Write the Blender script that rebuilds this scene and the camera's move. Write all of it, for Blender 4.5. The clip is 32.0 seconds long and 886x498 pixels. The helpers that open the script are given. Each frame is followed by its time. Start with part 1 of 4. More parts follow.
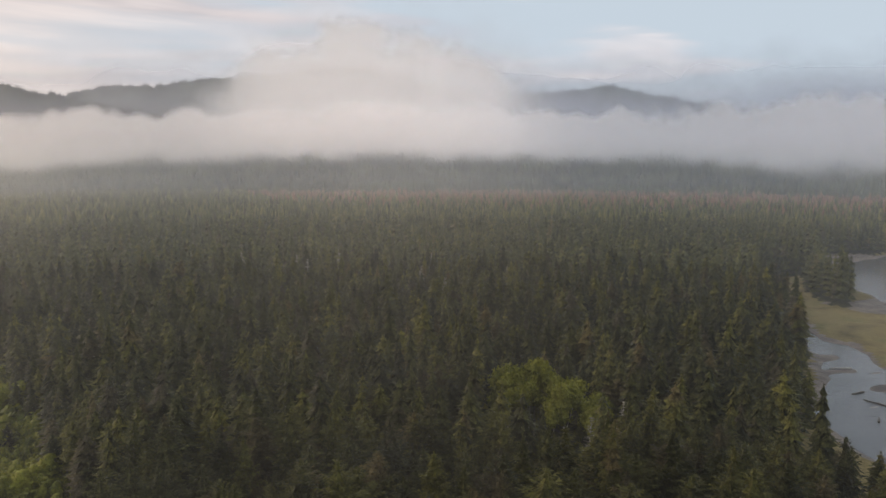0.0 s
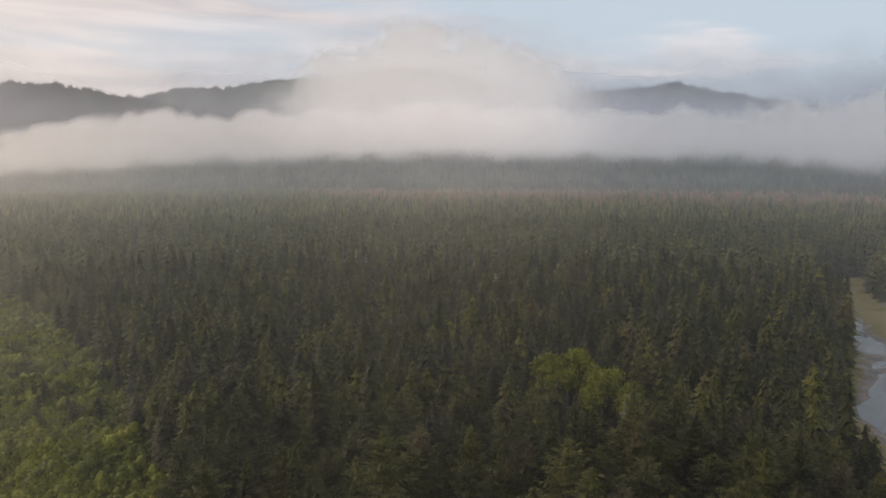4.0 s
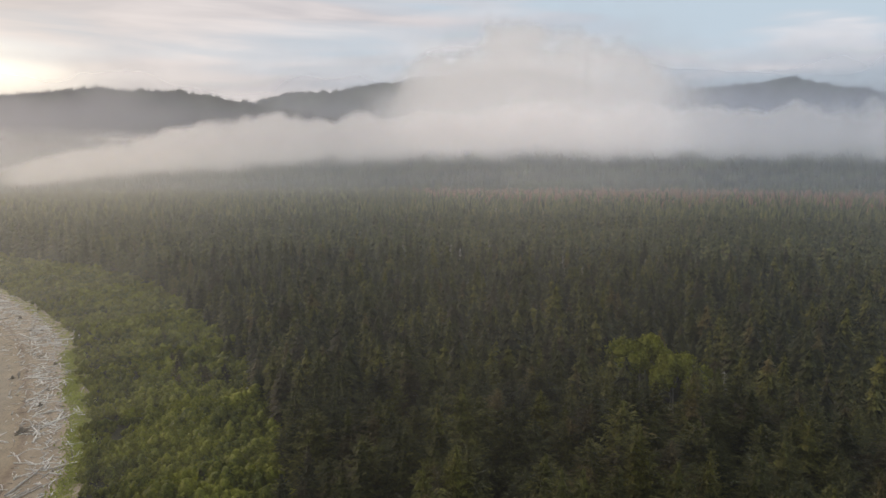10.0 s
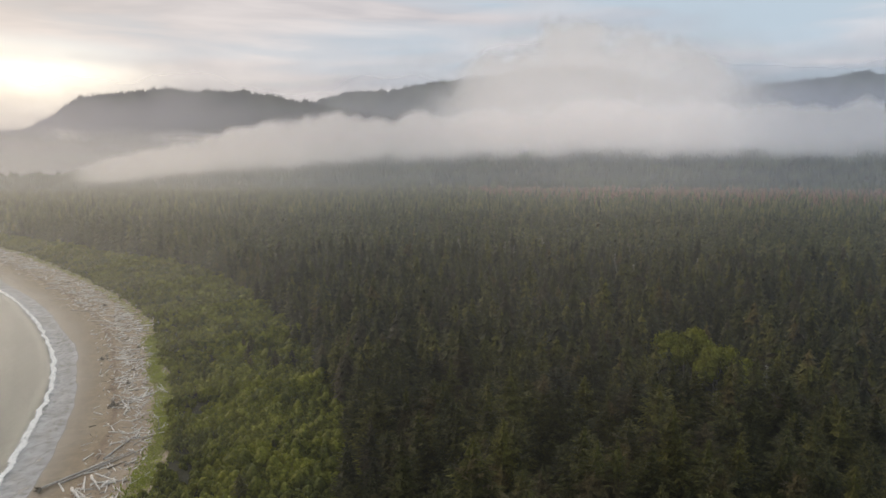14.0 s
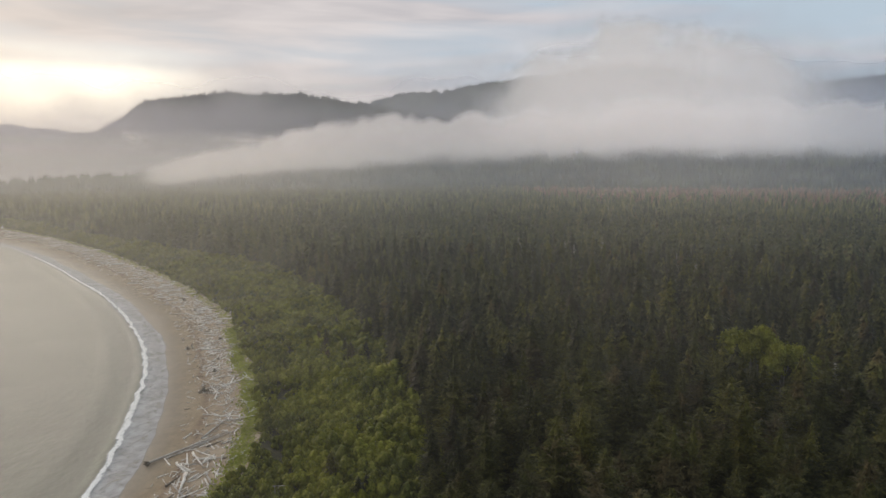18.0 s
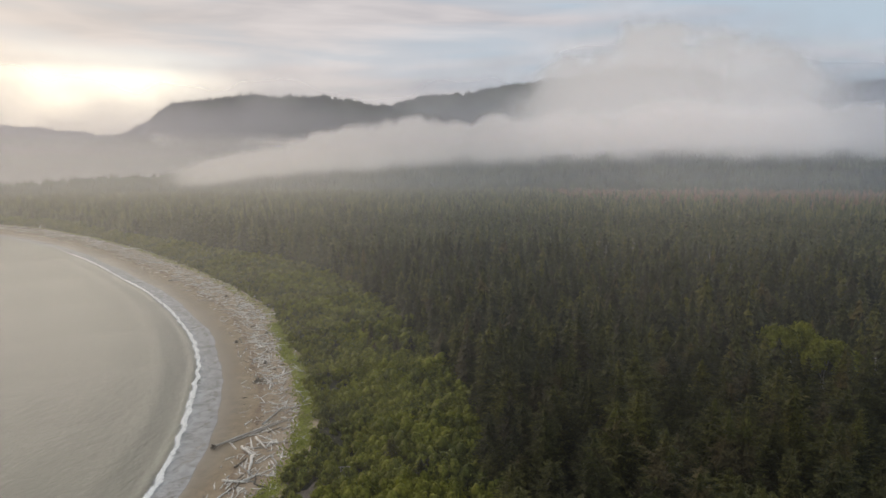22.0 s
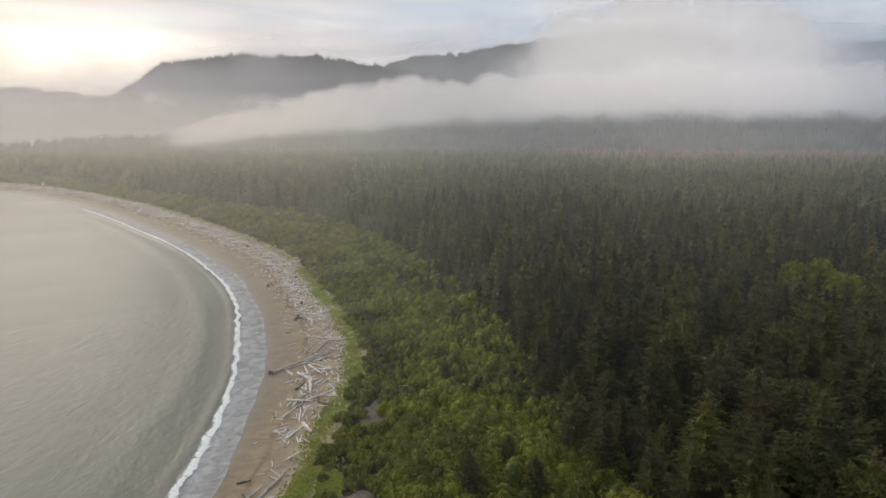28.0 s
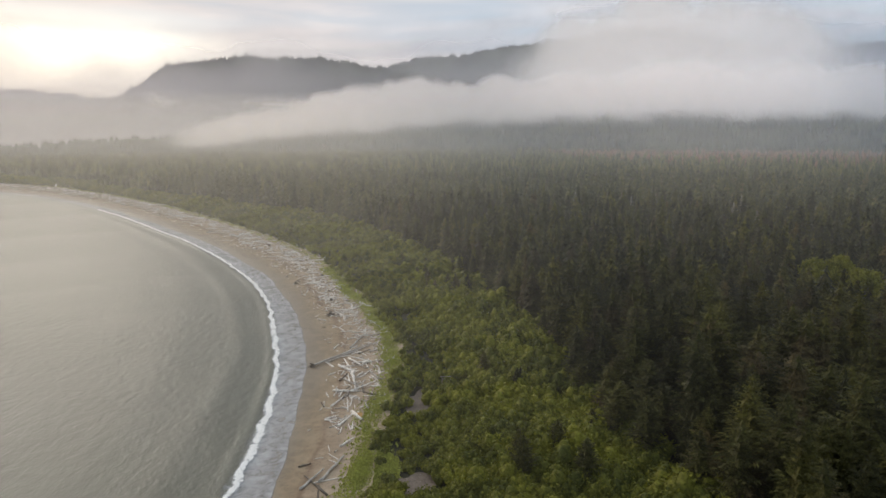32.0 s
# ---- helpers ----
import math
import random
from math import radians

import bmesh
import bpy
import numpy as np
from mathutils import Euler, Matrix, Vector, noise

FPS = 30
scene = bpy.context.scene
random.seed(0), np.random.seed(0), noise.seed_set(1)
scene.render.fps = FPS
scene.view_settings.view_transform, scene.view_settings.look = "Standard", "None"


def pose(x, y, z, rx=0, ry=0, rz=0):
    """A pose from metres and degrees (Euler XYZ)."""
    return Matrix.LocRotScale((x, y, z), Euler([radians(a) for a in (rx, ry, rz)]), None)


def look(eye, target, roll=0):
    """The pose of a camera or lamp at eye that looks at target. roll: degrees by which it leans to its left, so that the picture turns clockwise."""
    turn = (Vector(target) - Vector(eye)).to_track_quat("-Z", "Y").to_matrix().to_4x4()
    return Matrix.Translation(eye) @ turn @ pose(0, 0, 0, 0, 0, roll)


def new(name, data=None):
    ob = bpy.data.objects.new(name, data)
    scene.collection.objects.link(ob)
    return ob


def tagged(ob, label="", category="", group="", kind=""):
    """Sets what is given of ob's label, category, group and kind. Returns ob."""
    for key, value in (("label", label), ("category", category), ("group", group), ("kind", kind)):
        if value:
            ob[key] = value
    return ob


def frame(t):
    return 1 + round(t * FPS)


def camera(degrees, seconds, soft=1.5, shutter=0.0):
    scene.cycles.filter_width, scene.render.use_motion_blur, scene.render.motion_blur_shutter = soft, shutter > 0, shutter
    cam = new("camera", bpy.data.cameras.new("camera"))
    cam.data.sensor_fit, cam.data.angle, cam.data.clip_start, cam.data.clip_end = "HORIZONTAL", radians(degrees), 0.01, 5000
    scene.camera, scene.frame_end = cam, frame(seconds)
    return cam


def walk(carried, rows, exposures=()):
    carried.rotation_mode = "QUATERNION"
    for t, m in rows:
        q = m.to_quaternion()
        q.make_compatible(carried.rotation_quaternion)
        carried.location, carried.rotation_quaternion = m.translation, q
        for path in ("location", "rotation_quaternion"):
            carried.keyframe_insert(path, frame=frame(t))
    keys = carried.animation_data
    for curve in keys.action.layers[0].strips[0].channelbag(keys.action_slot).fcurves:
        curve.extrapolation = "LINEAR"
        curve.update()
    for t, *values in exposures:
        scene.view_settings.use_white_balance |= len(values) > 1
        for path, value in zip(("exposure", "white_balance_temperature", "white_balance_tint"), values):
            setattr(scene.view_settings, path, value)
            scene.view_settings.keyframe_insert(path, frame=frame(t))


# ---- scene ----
SKY, SUN, HAZE_ALPHA = 1.45, 1.2, 0.041
EXPO = [(0.0, 0.07, 6700, 14.0), (6.0, 0.04, 6620, 13.0), (14.0, -0.02, 6480, 11.5), (20.0, -0.14, 6440, 11.5), (23.5, -0.06, 6420, 11.5), (25.5, 0.06, 6410, 11.5), (32.0, 0.06, 6360, 11.5)]
cam = camera(64.27, 32.0, soft=1.5)

# seconds, place in metres, turn to the left, tilt up, lean, in degrees
PATH = [
    (0.0, 12.98, 60.49, 79.15, -22.63, -6.78, 0.26),
    (1.0, 12.95, 57.10, 79.45, -21.72, -6.85, 0.22),
    (2.0, 12.98, 53.58, 79.65, -20.24, -6.88, 0.22),
    (3.0, 12.63, 50.05, 79.70, -18.92, -6.88, 0.19),
    (3.5, 12.29, 48.30, 79.64, -18.30, -6.88, 0.19),
    (5.5, 11.20, 41.50, 79.32, -15.88, -6.90, 0.14),
    (7.0, 11.07, 36.24, 79.14, -13.92, -6.88, 0.06),
    (8.0, 11.13, 32.66, 79.02, -12.57, -6.87, 0.05),
    (9.0, 11.10, 29.08, 78.90, -11.20, -6.87, 0.03),
    (10.0, 10.85, 25.50, 78.75, -9.58, -6.86, -0.02),
    (11.0, 10.75, 21.80, 78.80, -7.89, -6.90, -0.04),
    (12.0, 10.80, 18.33, 78.97, -6.56, -6.94, -0.02),
    (13.0, 10.60, 15.22, 79.25, -5.70, -7.02, -0.01),
    (14.0, 9.68, 12.19, 79.47, -5.01, -7.03, -0.04),
    (14.5, 9.02, 10.85, 79.52, -4.61, -7.04, -0.06),
    (16.5, 5.80, 5.85, 79.53, -2.36, -7.00, -0.20),
    (17.0, 4.65, 4.58, 79.61, -1.88, -6.99, -0.23),
    (18.0, 2.40, 2.24, 79.84, -0.87, -6.98, -0.23),
    (19.0, 0.03, 0.00, 79.97, 0.00, -6.96, -0.23),
    (20.0, -2.27, -2.13, 80.02, 0.65, -6.90, -0.22),
    (21.0, -4.60, -4.25, 79.84, 0.75, -6.84, -0.22),
    (22.0, -6.90, -6.37, 79.05, 0.71, -6.80, -0.19),
    (22.5, -8.08, -7.41, 78.31, 0.55, -6.77, -0.17),
    (23.0, -9.34, -8.36, 77.46, 0.12, -6.80, -0.14),
    (23.5, -10.67, -9.22, 76.55, -0.08, -7.40, -0.09),
    (24.0, -11.95, -10.00, 75.64, -0.10, -8.21, -0.05),
    (24.5, -13.16, -10.71, 74.76, -0.07, -8.95, -0.03),
    (25.0, -14.40, -11.42, 73.95, -0.05, -9.44, -0.02),
    (25.5, -15.75, -12.22, 73.28, -0.05, -9.63, -0.03),
    (27.5, -21.42, -16.19, 72.32, -0.09, -9.73, -0.08),
    (28.0, -22.87, -17.15, 72.31, -0.10, -9.74, -0.10),
    (29.0, -25.67, -19.05, 72.26, -0.12, -9.75, -0.13),
    (30.0, -28.40, -20.98, 72.20, -0.10, -9.71, -0.14),
    (31.0, -31.00, -22.98, 72.21, -0.08, -9.67, -0.16),
    (32.0, -33.41, -24.93, 72.30, -0.02, -9.64, -0.20),
]


def aim(x, y, z, left, up, lean):
    a, b = radians(left), radians(up)
    way = Vector((-math.sin(a) * math.cos(b), math.cos(a) * math.cos(b), math.sin(b)))
    eye = Vector((x, y, z))
    return look(eye, eye + way, lean)


walk(cam, [(t, aim(*row)) for t, *row in PATH], exposures=EXPO)

# ---------------------------------------------------------------- light
SUN_LEFT, SUN_UP = 34.0, 9.0


def node(tree, kind, **values):
    n = tree.nodes.new("ShaderNode" + kind)
    for key, value in values.items():
        if key in n.inputs:
            n.inputs[key].default_value = value
    return n


def math_node(tree, op, a, b=None, c=None, clamp=False):
    n = tree.nodes.new("ShaderNodeMath")
    n.operation, n.use_clamp = op, clamp
    for slot, v in zip(n.inputs, (a, b, c)):
        if v is None:
            continue
        if isinstance(v, (int, float)):
            slot.default_value = v
        else:
            tree.links.new(v, slot)
    return n.outputs[0]


def ramp_node(tree, fac, stops, ease="LINEAR"):
    n = tree.nodes.new("ShaderNodeValToRGB")
    n.color_ramp.interpolation = ease
    els = n.color_ramp.elements
    while len(els) < len(stops):
        els.new(0.5)
    for e, (p, c) in zip(els, stops):
        e.position = p
        e.color = (*c, 1) if isinstance(c, tuple) else (c, c, c, 1)
    tree.links.new(fac, n.inputs[0])
    return n.outputs[0]


def mix_node(tree, fac, a, b, blend="MIX"):
    n = tree.nodes.new("ShaderNodeMix")
    n.data_type, n.blend_type = "RGBA", blend
    for slot, v in ((n.inputs[0], fac), (n.inputs[6], a), (n.inputs[7], b)):
        if isinstance(v, (int, float)):
            slot.default_value = v
        elif isinstance(v, tuple):
            slot.default_value = (*v, 1)
        else:
            tree.links.new(v, slot)
    return n.outputs[2]


def build_world():
    world = bpy.data.worlds.new("evening_sky")
    scene.world = world
    world.use_nodes = True
    tr = world.node_tree
    tr.nodes.clear()
    L = tr.links.new
    out = tr.nodes.new("ShaderNodeOutputWorld")
    sky = tr.nodes.new("ShaderNodeTexSky")
    sky.sky_type, sky.sun_disc = "NISHITA", False
    sky.sun_elevation, sky.sun_rotation = radians(SUN_UP), radians(-SUN_LEFT)
    sky.altitude, sky.dust_density, sky.air_density = 80, 2.0, 1.0
    air = node(tr, "Background", Strength=0.05)
    L(sky.outputs[0], air.inputs[0])
    co = tr.nodes.new("ShaderNodeTexCoord")
    sep = tr.nodes.new("ShaderNodeSeparateXYZ")
    L(co.outputs["Generated"], sep.inputs[0])
    up = sep.outputs[2]
    # nearness to the sun, by azimuth and height
    a = radians(SUN_LEFT)
    dot = tr.nodes.new("ShaderNodeVectorMath")
    dot.operation = "DOT_PRODUCT"
    L(co.outputs["Generated"], dot.inputs[0])
    dot.inputs[1].default_value = (-math.sin(a) * 0.995, math.cos(a) * 0.995, 0.09)
    near = math_node(tr, "MAXIMUM", dot.outputs["Value"], 0.0)
    # streaked cloud sheets, flattened towards the horizon
    mp = tr.nodes.new("ShaderNodeMapping")
    mp.inputs["Scale"].default_value = (1.0, 1.0, 7.5)
    mp.inputs["Rotation"].default_value = (0.03, 0.05, 0.0)
    L(co.outputs["Generated"], mp.inputs[0])
    big = node(tr, "TexNoise", Scale=1.9, Detail=3.0, Roughness=0.45, Distortion=0.35)
    fine = node(tr, "TexNoise", Scale=4.2, Detail=4.0, Roughness=0.48, Distortion=0.3)
    L(mp.outputs[0], big.inputs["Vector"])
    L(mp.outputs[0], fine.inputs["Vector"])
    mass = math_node(tr, "ADD", math_node(tr, "MULTIPLY", big.outputs[0], 0.7), math_node(tr, "MULTIPLY", fine.outputs[0], 0.3))
    # the deck is closed on the sun's side, and opens away from it
    mass = math_node(tr, "ADD", mass, math_node(tr, "MULTIPLY", math_node(tr, "SUBTRACT", near, 0.85), 0.16))
    cover = ramp_node(tr, mass, [(0.36, 0.0), (0.46, 0.55), (0.57, 1.0)], "EASE")
    # a lit gap under the deck beside the sun
    gap = ramp_node(tr, up, [(0.0, 1.0), (0.105, 1.0), (0.13, 0.30), (0.16, 0.06), (0.4, 0.0)], "EASE")
    glow = ramp_node(tr, near, [(0.86, 0.0), (0.94, 0.15), (0.965, 0.55), (0.98, 0.92), (1.0, 1.0)])
    glow = math_node(tr, "MULTIPLY", glow, gap)
    warm = ramp_node(tr, near, [(0.55, 0.0), (1.0, 1.0)])
    clear = mix_node(tr, glow, (0.38, 0.458, 0.52), (1.55, 1.40, 1.10))
    dark = mix_node(tr, warm, (0.36, 0.37, 0.415), (0.385, 0.365, 0.365))
    light = mix_node(tr, warm, (0.625, 0.59, 0.59), (0.54, 0.505, 0.49))
    shade = ramp_node(tr, fine.outputs[0], [(0.34, 0.0), (0.66, 1.0)])
    cloud = mix_node(tr, shade, dark, light)
    cloud = mix_node(tr, math_node(tr, "MULTIPLY", glow, 0.6), cloud, (1.35, 1.19, 0.94))
    painted = mix_node(tr, math_node(tr, "MULTIPLY", cover, math_node(tr, "SUBTRACT", 1.0, math_node(tr, "MULTIPLY", glow, 0.45))), clear, cloud)
    deck = node(tr, "Background", Strength=SKY)
    L(painted, deck.inputs[0])
    both = tr.nodes.new("ShaderNodeMixShader")
    both.inputs[0].default_value = 0.93
    L(air.outputs[0], both.inputs[1])
    L(deck.outputs[0], both.inputs[2])
    L(both.outputs[0], out.inputs[0])


build_world()
sun_data = bpy.data.lights.new("sun", "SUN")
sun_data.energy, sun_data.angle, sun_data.color = SUN, radians(46), (1.0, 0.87, 0.70)
sun = new("sun", sun_data)
a, b = radians(SUN_LEFT + 10), radians(24)  # left of and above the sky's sun, set to light the mist from behind
sun.matrix_world = look(Vector((-math.sin(a) * math.cos(b), math.cos(a) * math.cos(b), math.sin(b))) * 900, (0, 0, 0))
scene.cycles.transparent_max_bounces = 44

# ---------------------------------------------------------------- materials


def material(name):
    m = bpy.data.materials.new(name)
    m.use_nodes = True
    tr = m.node_tree
    return m, tr, tr.nodes["Principled BSDF"]


def place_noise(tr, scale, detail=4.0, rough=0.55, stretch=None, distort=0.0):
    geo = tr.nodes.new("ShaderNodeNewGeometry")
    n = node(tr, "TexNoise", Scale=scale, Detail=detail, Roughness=rough, Distortion=distort)
    if stretch:
        mp = tr.nodes.new("ShaderNodeMapping")
        mp.inputs["Scale"].default_value = stretch
        tr.links.new(geo.outputs["Position"], mp.inputs[0])
        tr.links.new(mp.outputs[0], n.inputs["Vector"])
    else:
        tr.links.new(geo.outputs["Position"], n.inputs["Vector"])
    return n.outputs[0]


def island(tr):
    return tr.nodes.new("ShaderNodeNewGeometry").outputs["Random Per Island"]


def relief(tr, bsdf, height, strength, distance):
    bump = node(tr, "Bump", Strength=strength, Distance=distance)
    tr.links.new(height, bump.inputs["Height"])
    tr.links.new(bump.outputs[0], bsdf.inputs["Normal"])


def foliage(name, dark, mid, tip, patch=0.11, translucent=0.0, rough=0.75, rare=None, spread_most=0.5, sprays=0.0):
    """Leaf or needle colour: a tint for each tree-sized patch, a spread from bough to bough, fine mottling."""
    m, tr, bs = material(name)
    L = tr.links.new
    tree_tint = ramp_node(tr, place_noise(tr, patch, 2.0), [(0.40, dark), (0.60, mid)])
    spread = ramp_node(tr, island(tr), [(0.0, 0.0), (0.45, 0.10), (1.0, spread_most)])
    col = mix_node(tr, spread, tree_tint, tip)
    if rare:
        info = tr.nodes.new("ShaderNodeObjectInfo")
        odd = ramp_node(tr, place_noise(tr, patch * 0.8, 1.0, 0.4), [(0.60, 0.0), (0.66, 0.7)])
        col = mix_node(tr, odd, col, rare)
        own = ramp_node(tr, info.outputs["Random"], [(0.0, (0.60, 0.62, 0.66)), (0.5, (0.95, 0.95, 0.92)), (1.0, (1.40, 1.34, 1.1))])
        col = mix_node(tr, 1.0, col, own, "MULTIPLY")
    fine = ramp_node(tr, place_noise(tr, 1.7, 4.0, 0.65), [(0.32, (0.45, 0.45, 0.45)), (0.68, (1.45, 1.45, 1.4))])
    L(mix_node(tr, 1.0, col, fine, "MULTIPLY"), bs.inputs["Base Color"])
    bs.inputs["Roughness"].default_value = rough
    bs.inputs["Specular IOR Level"].default_value = 0.25
    if sprays:
        # tufts of needles: relief at the size of twigs, drawn out downwards
        relief(tr, bs, place_noise(tr, sprays, 3.0, 0.65, (1.0, 1.0, 0.55)), 1.0, 1.1 / sprays)
    if translucent:
        leaf = tr.nodes.new("ShaderNodeBsdfTranslucent")
        L(mix_node(tr, 1.0, col, (1.1, 1.2, 0.5), "MULTIPLY"), leaf.inputs[0])
        both = tr.nodes.new("ShaderNodeMixShader")
        both.inputs[0].default_value = translucent
        L(bs.outputs[0], both.inputs[1])
        L(leaf.outputs[0], both.inputs[2])
        L(both.outputs[0], tr.nodes["Material Output"].inputs[0])
    return m


def mottled(name, stops, scale, rough, bump=0.0, bump_scale=None, bump_dist=0.1, fine=None, stretch=None, spec=0.3):
    m, tr, bs = material(name)
    col = ramp_node(tr, place_noise(tr, scale, 6.0, 0.6, stretch), stops)
    if fine:
        grain = ramp_node(tr, place_noise(tr, fine, 4.0, 0.6), [(0.3, (0.72, 0.72, 0.72)), (0.7, (1.25, 1.25, 1.25))])
        col = mix_node(tr, 1.0, col, grain, "MULTIPLY")
    tr.links.new(col, bs.inputs["Base Color"])
    bs.inputs["Roughness"].default_value = rough
    bs.inputs["Specular IOR Level"].default_value = spec
    if bump:
        relief(tr, bs, place_noise(tr, bump_scale, 5.0, 0.6), bump, bump_dist)
    return m


NEEDLES = foliage("spruce_needles", (0.025, 0.025, 0.007), (0.067, 0.064, 0.0135), (0.155, 0.138, 0.031), rare=(0.094, 0.066, 0.031), sprays=1.5, spread_most=0.5)
# Paler than the near needles: brightness of distant hazed wood put into the colour.
HAZED_NEEDLES = foliage("hazed_spruce_needles", rare=(0.120, 0.092, 0.048), dark=(0.044, 0.047, 0.016), mid=(0.108, 0.104, 0.030), tip=(0.150, 0.138, 0.046), patch=0.10, spread_most=0.75, sprays=0.9)
BROWN_TWIGS = foliage("reddish_bare_twigs", (0.15, 0.078, 0.042), (0.22, 0.118, 0.062), (0.26, 0.145, 0.080), patch=0.05)
HILL_WOOD = foliage("hillside_wood", (0.020, 0.032, 0.018), (0.075, 0.085, 0.035), (0.095, 0.105, 0.045), patch=0.010)
LEAVES = foliage("alder_leaves", (0.108, 0.110, 0.017), (0.190, 0.180, 0.025), (0.305, 0.275, 0.042), patch=0.16, translucent=0.25)
SHRUB_LEAVES = foliage("shrub_leaves", (0.066, 0.074, 0.012), (0.182, 0.178, 0.020), (0.280, 0.258, 0.032), patch=0.09, translucent=0.2)
GRASS = foliage("dune_grass", (0.28, 0.30, 0.06), (0.40, 0.41, 0.10), (0.52, 0.50, 0.17), patch=0.2, translucent=0.2)
MARSH_GRASS = mottled("marsh_grass", [(0.32, (0.105, 0.080, 0.030)), (0.5, (0.200, 0.148, 0.056)), (0.68, (0.130, 0.118, 0.040))], 0.05, 0.9, 0.6, 0.8, 0.3, fine=1.2)
BARK = mottled("spruce_bark", [(0.3, (0.06, 0.048, 0.036)), (0.7, (0.14, 0.115, 0.09))], 1.5, 0.9, 0.5, 4.0, 0.05)
DEAD_WOOD = mottled("bleached_dead_wood", [(0.3, (0.20, 0.17, 0.13)), (0.7, (0.40, 0.36, 0.30))], 0.8, 0.85, 0.4, 5.0, 0.04)
DRIFT_PALE = mottled("bleached_driftwood", [(0.25, (0.60, 0.53, 0.46)), (0.7, (0.86, 0.79, 0.71))], 0.5, 0.8, 0.4, 4.0, 0.04, fine=3.0)
DRIFT_GREY = mottled("grey_driftwood", [(0.25, (0.30, 0.26, 0.22)), (0.7, (0.56, 0.50, 0.44))], 0.6, 0.85, 0.5, 4.0, 0.05, fine=3.0)
DRIFT_DARK = mottled("wet_dark_driftwood", [(0.25, (0.07, 0.055, 0.045)), (0.7, (0.16, 0.13, 0.10))], 0.6, 0.7, 0.5, 4.0, 0.05)
ORANGE_WOOD = mottled("orange_broken_wood", [(0.3, (0.45, 0.24, 0.08)), (0.7, (0.62, 0.38, 0.16))], 1.5, 0.8, 0.3, 4.0, 0.03)
SOIL = mottled("forest_floor", [(0.3, (0.022, 0.024, 0.012)), (0.7, (0.05, 0.045, 0.024))], 0.15, 0.95, 0.5, 0.7, 0.3, fine=1.0)
ROCK_SAND = mottled("bare_sand", [(0.3, (0.13, 0.10, 0.078)), (0.7, (0.21, 0.165, 0.13))], 0.25, 0.9, 0.4, 1.2, 0.1, fine=2.0)
MUD = mottled("river_mud", [(0.35, (0.08, 0.062, 0.050)), (0.65, (0.22, 0.165, 0.13))], 0.10, 0.6, 0.4, 0.6, 0.1, fine=1.0)


def sand_material():
    """Grey-brown sand: wet and smooth near the swash, darker weed lines along the shore, dry and grainy above."""
    m, tr, bs = material("beach_sand")
    L = tr.links.new
    uv = tr.nodes.new("ShaderNodeUVMap")
    sep = tr.nodes.new("ShaderNodeSeparateXYZ")
    L(uv.outputs[0], sep.inputs[0])
    wob = math_node(tr, "MULTIPLY", math_node(tr, "SUBTRACT", place_noise(tr, 0.06, 5.0), 0.5), 0.22)
    across = math_node(tr, "ADD", sep.outputs[1], wob)
    col = ramp_node(tr, across, [(0.0, (0.142, 0.112, 0.076)), (0.30, (0.174, 0.132, 0.084)), (0.42, (0.238, 0.177, 0.106)),
                                 (0.54, (0.288, 0.212, 0.130)), (0.59, (0.215, 0.145, 0.090)), (0.64, (0.316, 0.238, 0.160)), (1.0, (0.362, 0.283, 0.200))])
    grain = ramp_node(tr, place_noise(tr, 0.9, 7.0, 0.65), [(0.3, (0.8, 0.8, 0.8)), (0.7, (1.18, 1.18, 1.18))])
    col = mix_node(tr, 1.0, col, grain, "MULTIPLY")
    streak = ramp_node(tr, place_noise(tr, 0.25, 5.0, 0.6), [(0.45, (0.86, 0.82, 0.78)), (0.58, (1.06, 1.06, 1.06))])
    L(mix_node(tr, 1.0, col, streak, "MULTIPLY"), bs.inputs["Base Color"])
    L(ramp_node(tr, across, [(0.1, 0.42), (0.42, 0.72), (0.6, 0.92)]), bs.inputs["Roughness"])
    relief(tr, bs, place_noise(tr, 1.4, 6.0, 0.6), 0.35, 0.12)
    return m


def water_material(name, deep, rough, chop, chop_scale, stretch):
    m, tr, bs = material(name)
    col = ramp_node(tr, place_noise(tr, 0.02, 4.0), [(0.3, deep), (0.7, tuple(v * 1.25 for v in deep))])
    tr.links.new(col, bs.inputs["Base Color"])
    bs.inputs["Roughness"].default_value = rough
    bs.inputs["IOR"].default_value = 1.33
    h1 = place_noise(tr, chop_scale, 4.0, 0.55, stretch, 0.4)
    h2 = place_noise(tr, chop_scale * 4.5, 3.0, 0.55, stretch)
    h = math_node(tr, "ADD", h1, math_node(tr, "MULTIPLY", h2, 0.25))
    relief(tr, bs, h, 1.0, chop)
    return m


SAND = sand_material()
SEA = water_material("sea_water", (0.070, 0.076, 0.055), 0.36, 0.24, 0.36, (1.0, 0.45, 1.0))
RIVER = water_material("river_water", (0.085, 0.083, 0.085), 0.15, 0.10, 0.5, (1.0, 1.0, 1.0))


